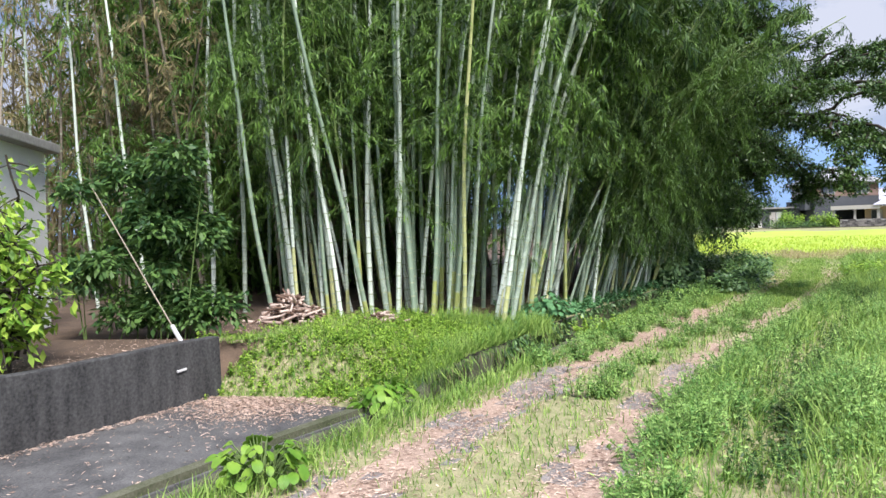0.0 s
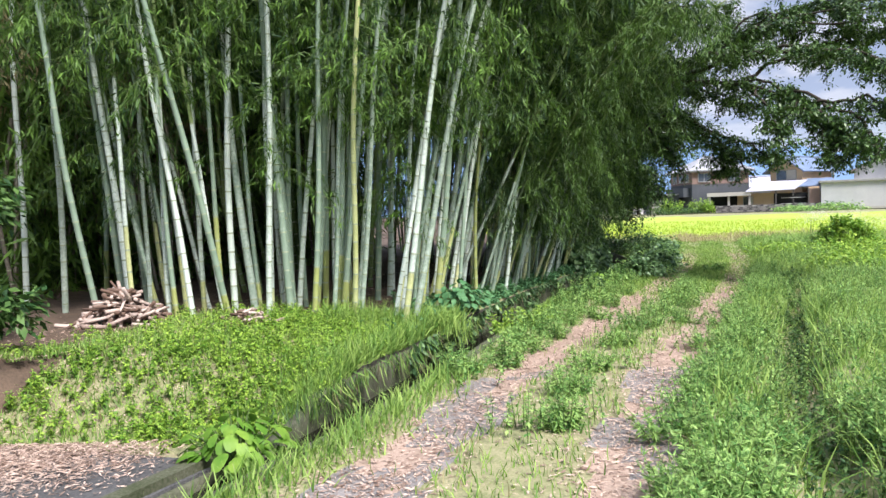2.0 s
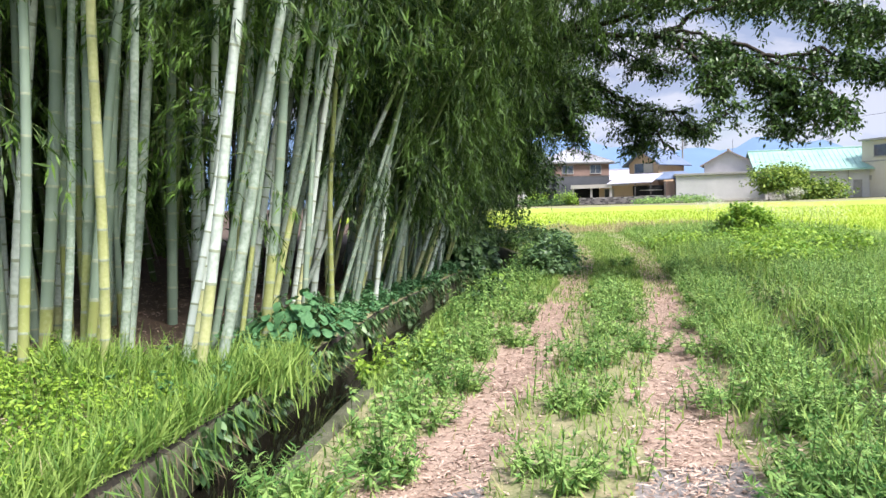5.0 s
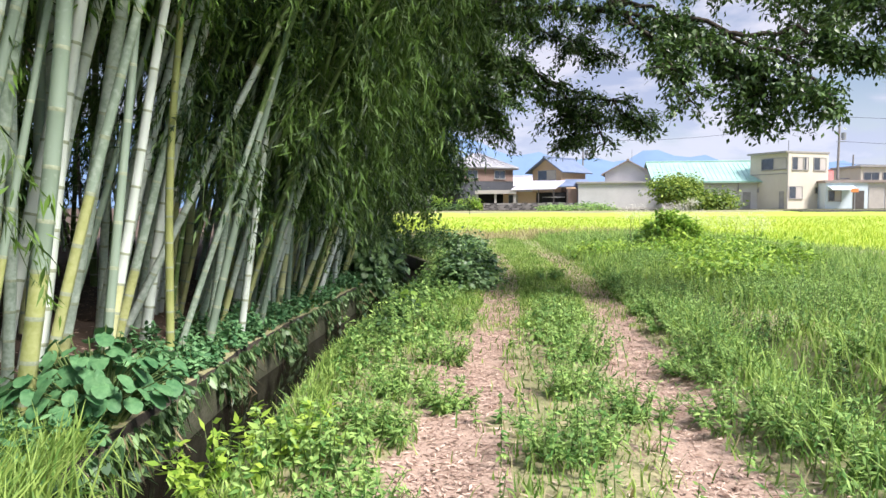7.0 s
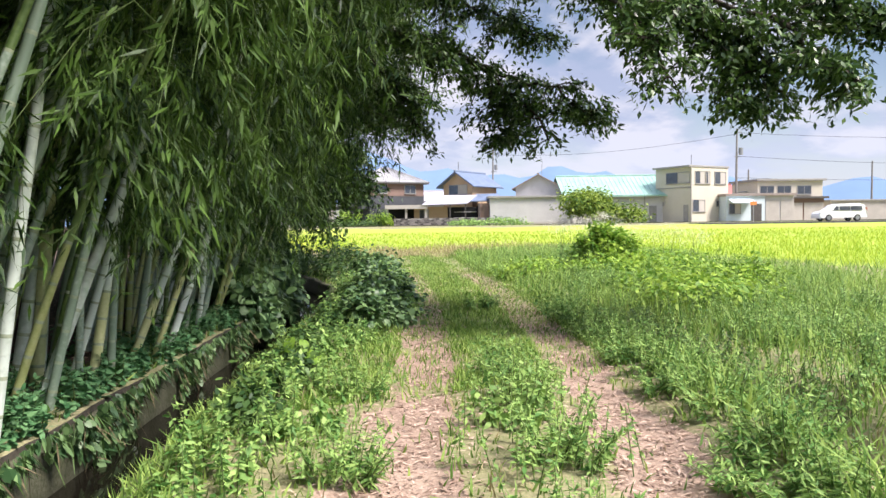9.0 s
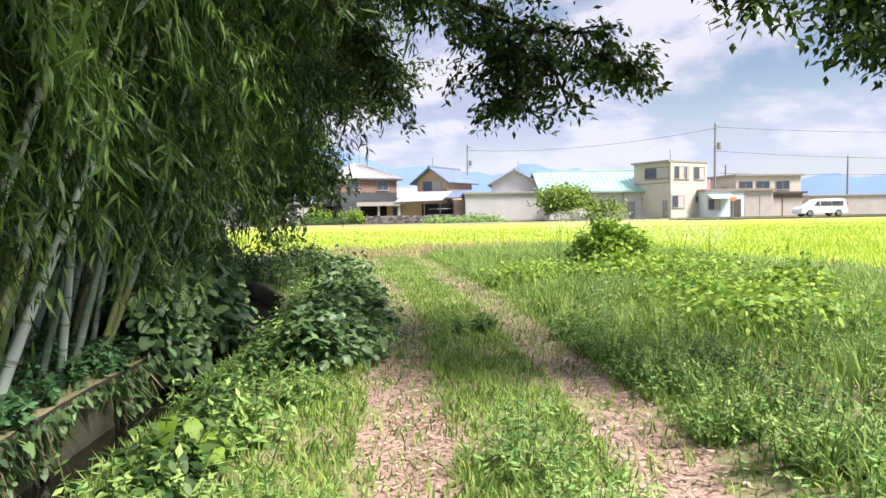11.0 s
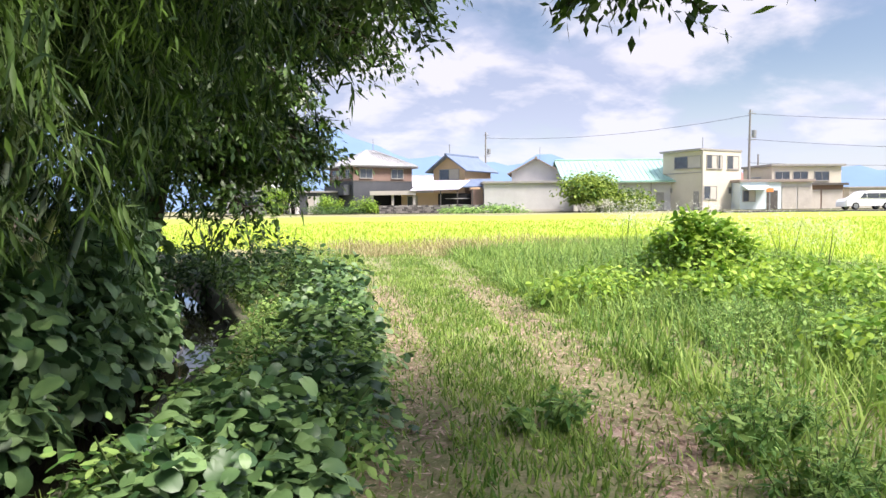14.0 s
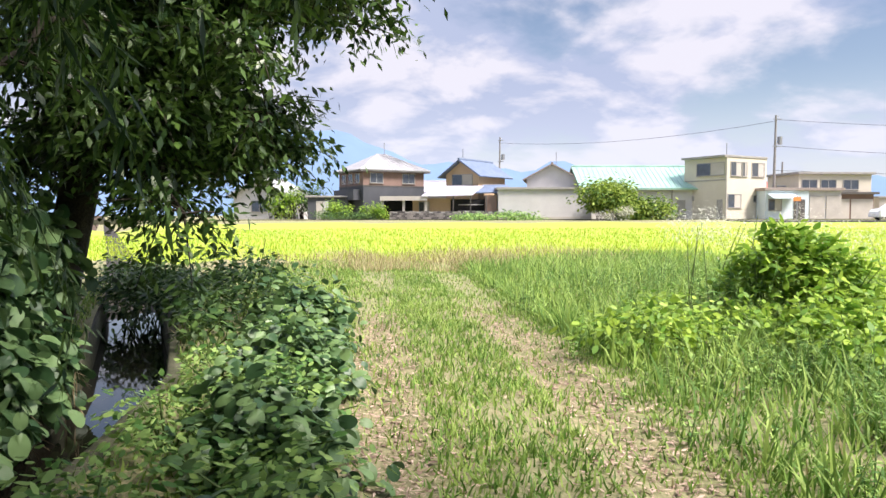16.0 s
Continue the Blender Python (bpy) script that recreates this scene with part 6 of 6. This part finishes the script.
# single clumps of feathery weeds
def tuft(label, x, y, r, h, stems, leaf, tpl, material, seed, per=26, up=0.1):
    """A clump of upright stems that spread from one foot, leaves all along them."""
    rng = np.random.default_rng(seed)
    root = tagged(new("weed_clump"), label, "weed", group="weed clumps")
    P, A, S, tubes = [], [], [], []
    e = np.linspace(0, 1, 4)
    for i in range(stems):
        az, k = rng.uniform(0, 6.28), math.sqrt(rng.random())
        px, py = x + 0.55 * r * k * math.cos(az), y + 0.55 * r * k * math.sin(az)
        hh = h * rng.uniform(0.6, 1.15) * (1.1 - 0.45 * k)
        out = 0.5 * r * k
        line = np.array([px, py, gz(px, py) - 0.02]) + np.stack([math.cos(az) * out * e ** 1.6, math.sin(az) * out * e ** 1.6, hh * e * (1 - 0.12 * e)], -1)
        tubes.append(tube_np(line, [0.005, 0.004, 0.003, 0.0015], 3))
        q = 0.12 + 0.88 * rng.random(per)
        P.append(np.stack([np.interp(q, e, line[:, c]) for c in range(3)], -1))
        A.append(np.stack([rng.uniform(0, 6.28, per), rng.normal(up, 0.4, per) - 0.7 * (q > 0.85), rng.normal(0, 0.5, per)], -1))
        S.append(leaf * rng.uniform(0.65, 1.3, per) * (1.2 - 0.55 * q))
    A = np.concatenate(A)
    V, F = scatter(tpl[0], tpl[1], np.concatenate(P), turns(A[:, 0], A[:, 1], A[:, 2]), np.concatenate(S))
    put("foliage", mesh_np("foliage", V, F, [material]), root)
    tv, tf = join_np(tubes)
    tagged(put("undergrowth", mesh_np("undergrowth", tv, tf, [M_STEM]), root), kind="stuff")


WIDE = (LANCE_V * (1, 1.7, 1), LANCE_F)
FEATHERY = [(3.7, 15.2, 0.42, 0.5), (2.4, 12.9, 0.42, 0.4), (3.0, 14.1, 0.36, 0.42), (3.2, 13.5, 0.3, 0.35), (4.2, 16.6, 0.4, 0.5), (4.5, 17.4, 0.4, 0.5), (0.47, 8.3, 0.22, 0.42), (0.68, 9.3, 0.3, 0.4), (1.1, 10.4, 0.3, 0.36), (1.7, 11.6, 0.34, 0.36), (-0.3, 10.4, 0.34, 0.4), (0.2, 10.8, 0.34, 0.4), (0.55, 11.7, 0.34, 0.4), (1.0, 12.5, 0.34, 0.4), (1.35, 13.6, 0.34, 0.4), (1.75, 14.6, 0.34, 0.4), (2.45, 15.5, 0.34, 0.42), (2.0, 14.2, 0.3, 0.3), (3.1, 17.2, 0.34, 0.4), (3.9, 19.4, 0.34, 0.4), (4.75, 14.6, 0.46, 0.5), (3.75, 12.5, 0.46, 0.5), (2.75, 11.4, 0.42, 0.45), (5.1, 15.3, 0.46, 0.5), (5.9, 16.4, 0.46, 0.5), (2.15, 9.4, 0.4, 0.4), (1.4, 7.6, 0.36, 0.3), (8.9, 18.3, 0.6, 0.6), (8.2, 17.3, 0.55, 0.55), (9.6, 19.4, 0.6, 0.6)]
vr = np.random.default_rng(299)
for k in range(26):
    y = 20.5 + 6.5 * vr.random()
    tuft("bright yellow-green broad-leaved weeds at the field's edge", float(path_x(y)) + 3.0 + 3.2 * vr.random(), y, vr.uniform(0.4, 0.7), vr.uniform(0.5, 0.9), 18, 0.13, OVAL, M_BRIGHT, 450 + k, 18, 0.2)
FEATHERY += [(float(path_x(y)) + 1.5 + vr.normal(0, 0.16), y, vr.uniform(0.32, 0.44), vr.uniform(0.3, 0.5)) for y in vr.uniform(4.6, 21, 34)]
FEATHERY += [(float(path_x(y)) + 2.7 + 2.6 * vr.random() ** 1.4, y, vr.uniform(0.4, 0.6), vr.uniform(0.4, 0.65)) for y in vr.uniform(4.6, 24, 50)]
for k, (x, y, r, h) in enumerate(FEATHERY):
    tuft("feathery pale green weed clump in the grass", x, y, r, h, 30, 0.075, WIDE, M_WEED, 310 + k, 34)
for k, (x, y, r, h) in enumerate(((3.85, 16.0, 0.34, 0.55), (0.4, 13.1, 0.34, 0.4), (0.85, 13.5, 0.36, 0.42), (2.75, 17.6, 0.26, 0.4), (3.3, 18.6, 0.28, 0.5), (6.6, 21.5, 0.36, 0.4), (2.5, 16.4, 0.3, 0.34), (7.4, 20.6, 0.4, 0.4), (9.4, 21.6, 0.6, 0.6), (10.4, 22.6, 0.7, 0.6))):
    tuft("broad-leaved green weed clump beside the track", x, y, r, h, 16, 0.10, DIAM, M_BRIGHT if k in (1, 2) else M_WEED, 410 + k, 18, 0.3)


# ---- before the grove: logs, prop, shed, sapling ----
def log_pile(x, y, n, seed, label, length=0.55, rad=0.035, wide=0.34, high=0.36):
    """A loose heap: pieces lie higher towards its middle."""
    rng = np.random.default_rng(seed)
    root = tagged(new("log_pile"), label, "log pile")
    for i in range(n):
        a, r = rng.uniform(0, 6.28), min(1.0, abs(rng.normal(0, 0.5)))
        px, py = x + wide * r * math.cos(a), y + 0.7 * wide * r * math.sin(a)
        ln, rr = length * rng.uniform(0.5, 1.2), rad * rng.uniform(0.6, 1.4)
        az, el = rng.uniform(0, 3.14), rng.normal(0.0, 0.3)
        c = np.array([px, py, gz(px, py) + 0.02 + high * (1 - r) * rng.random() ** 0.7])
        d = np.array([math.cos(az) * math.cos(el), math.sin(az) * math.cos(el), math.sin(el)]) * ln / 2
        V, F = tube_np([c - d, c - d * 0.98, c, c + d * 0.98, c + d], [rr * 0.05, rr, rr * 1.05, rr, rr * 0.05], 7)
        put("log", mesh_np("log", V, F, [M_LOG]), root)
    return root


log_pile(-5.1, 12.6, 150, 95, "pile of split pinkish firewood before the bamboo", 0.46, 0.023, 0.75, 0.5)
log_pile(-3.1, 11.9, 60, 96, "heap of dry brown sticks and bark", 0.26, 0.016, 0.45, 0.2)


def prop_pole():
    root = tagged(new("prop_pole"), "leaning bamboo pole with a white lower sleeve", "pole")
    a, b = np.array([-5.15, 8.9, 0.48]), np.array([-7.3, 10.0, 2.9])
    q = np.linspace(0, 1, 10)[:, None]
    V, F = tube_np(a * (1 - q) + b * q, np.full(10, 0.011), 6)
    put("pole", mesh_np("pole", V, F, [M_CULM_D], None, True), root)
    q = np.linspace(0, 0.12, 4)[:, None]
    V, F = tube_np(a * (1 - q) + b * q, np.full(4, 0.032), 8)
    put("sleeve", mesh_np("sleeve", V, F, [M_WHITE], None, True), root, "white plastic sleeve")


prop_pole()


def shed():
    root = tagged(new("shed"), "white painted shed with a flat overhanging roof", "shed")
    root.matrix_basis = pose(-8.2, 8.6, 0.46, 0, 0, 20)
    part("wall", boxes((-4.0, 0, 0, 0, 3, 3.15)), M_SHED, root)
    part("plinth", boxes((-4.01, -0.03, 0, 0.02, 0, 0.12)), M_CONC, root)
    part("roof", boxes((-4.2, -0.35, 3.15, 0.22, 3.2, 3.32), bevel=0.02), M_GREYTRIM, root)
    part("corner_trim", boxes((-0.08, -0.03, 0.12, 0.03, 0.0, 3.15)), M_CURTAIN, root)
    part("sill_rail", boxes((-4.0, -0.06, 0.5, -0.1, 0.0, 0.56)), M_GREYTRIM, root)


shed()


def sapling():
    rng = np.random.default_rng(97)
    limbs = []
    for i in range(18):
        b = np.array([-6.45 + rng.normal(0, 0.12), 7.25 + rng.normal(0, 0.12), 0.55 + rng.uniform(0, 0.5)])
        t = b + (rng.normal(0, 0.35), rng.normal(0, 0.35), rng.uniform(0.8, 2.5))
        limbs.append(([b, (b + t) / 2, t], 0.02, 18))
    ob = broad_tree("sapling", "young tree with bright yellow-green leaves beside the shed", [(-6.45, 7.25, 0.4), (-6.45, 7.25, 0.9), (-6.42, 7.28, 1.5)], 0.035, limbs, 10, 0.15, M_BRIGHT, 98, 0.3, clump=0.08)


sapling()
# bushes and tall weeds by the field
mound("bush", "leafy green bush at the field's edge", [(12.6, 25.9, 0.75, 0.4, 0.42, 0.45), (12.2, 26.1, 0.55, 0.32, 0.36, 0.36), (13.0, 25.6, 0.62, 0.36, 0.36, 0.4), (12.6, 25.6, 0.35, 0.4, 0.45, 0.3), (12.45, 25.9, 1.05, 0.22, 0.22, 0.25), (12.9, 25.8, 1.0, 0.2, 0.2, 0.16), (12.05, 25.9, 0.85, 0.16, 0.16, 0.18)], 2300, 0.13, OVAL, M_BRIGHT, 101, droop=0.2)
for k in range(5):
    tuft("tall slender willow-leaved weed beside the bush", 11.55 + 0.16 * k, 26.2 - 0.12 * k, 0.18, 1.15, 7, 0.11, WIDE, M_WEED, 480 + k, 44)
mound("flowering_weeds", "tall weeds with hazy white flower heads", [(13.9, 26.4, 0.95, 0.5, 0.5, 0.4), (14.7, 26.0, 0.9, 0.5, 0.5, 0.4), (13.3, 27.2, 1.0, 0.5, 0.5, 0.4), (15.3, 25.6, 0.8, 0.5, 0.5, 0.4), (11.9, 26.8, 1.15, 0.4, 0.4, 0.28), (12.4, 27.0, 1.25, 0.4, 0.4, 0.26), (13.3, 26.5, 1.2, 0.35, 0.35, 0.3)], 5600, 0.05, LANCE, M_FLOWER, 102, stems=3)
mound("low_bush", "spreading yellow-green bush on the verge", [(11.6, 24.2, 0.2, 0.8, 0.7, 0.3), (10.3, 25.6, 0.2, 0.8, 0.6, 0.3), (12.6, 23.4, 0.25, 0.8, 0.7, 0.35), (9.2, 19.4, 0.2, 0.9, 1.1, 0.36), (10.2, 21.3, 0.2, 0.9, 0.8, 0.3)], 6800, 0.095, OVAL, M_BRIGHT, 103)
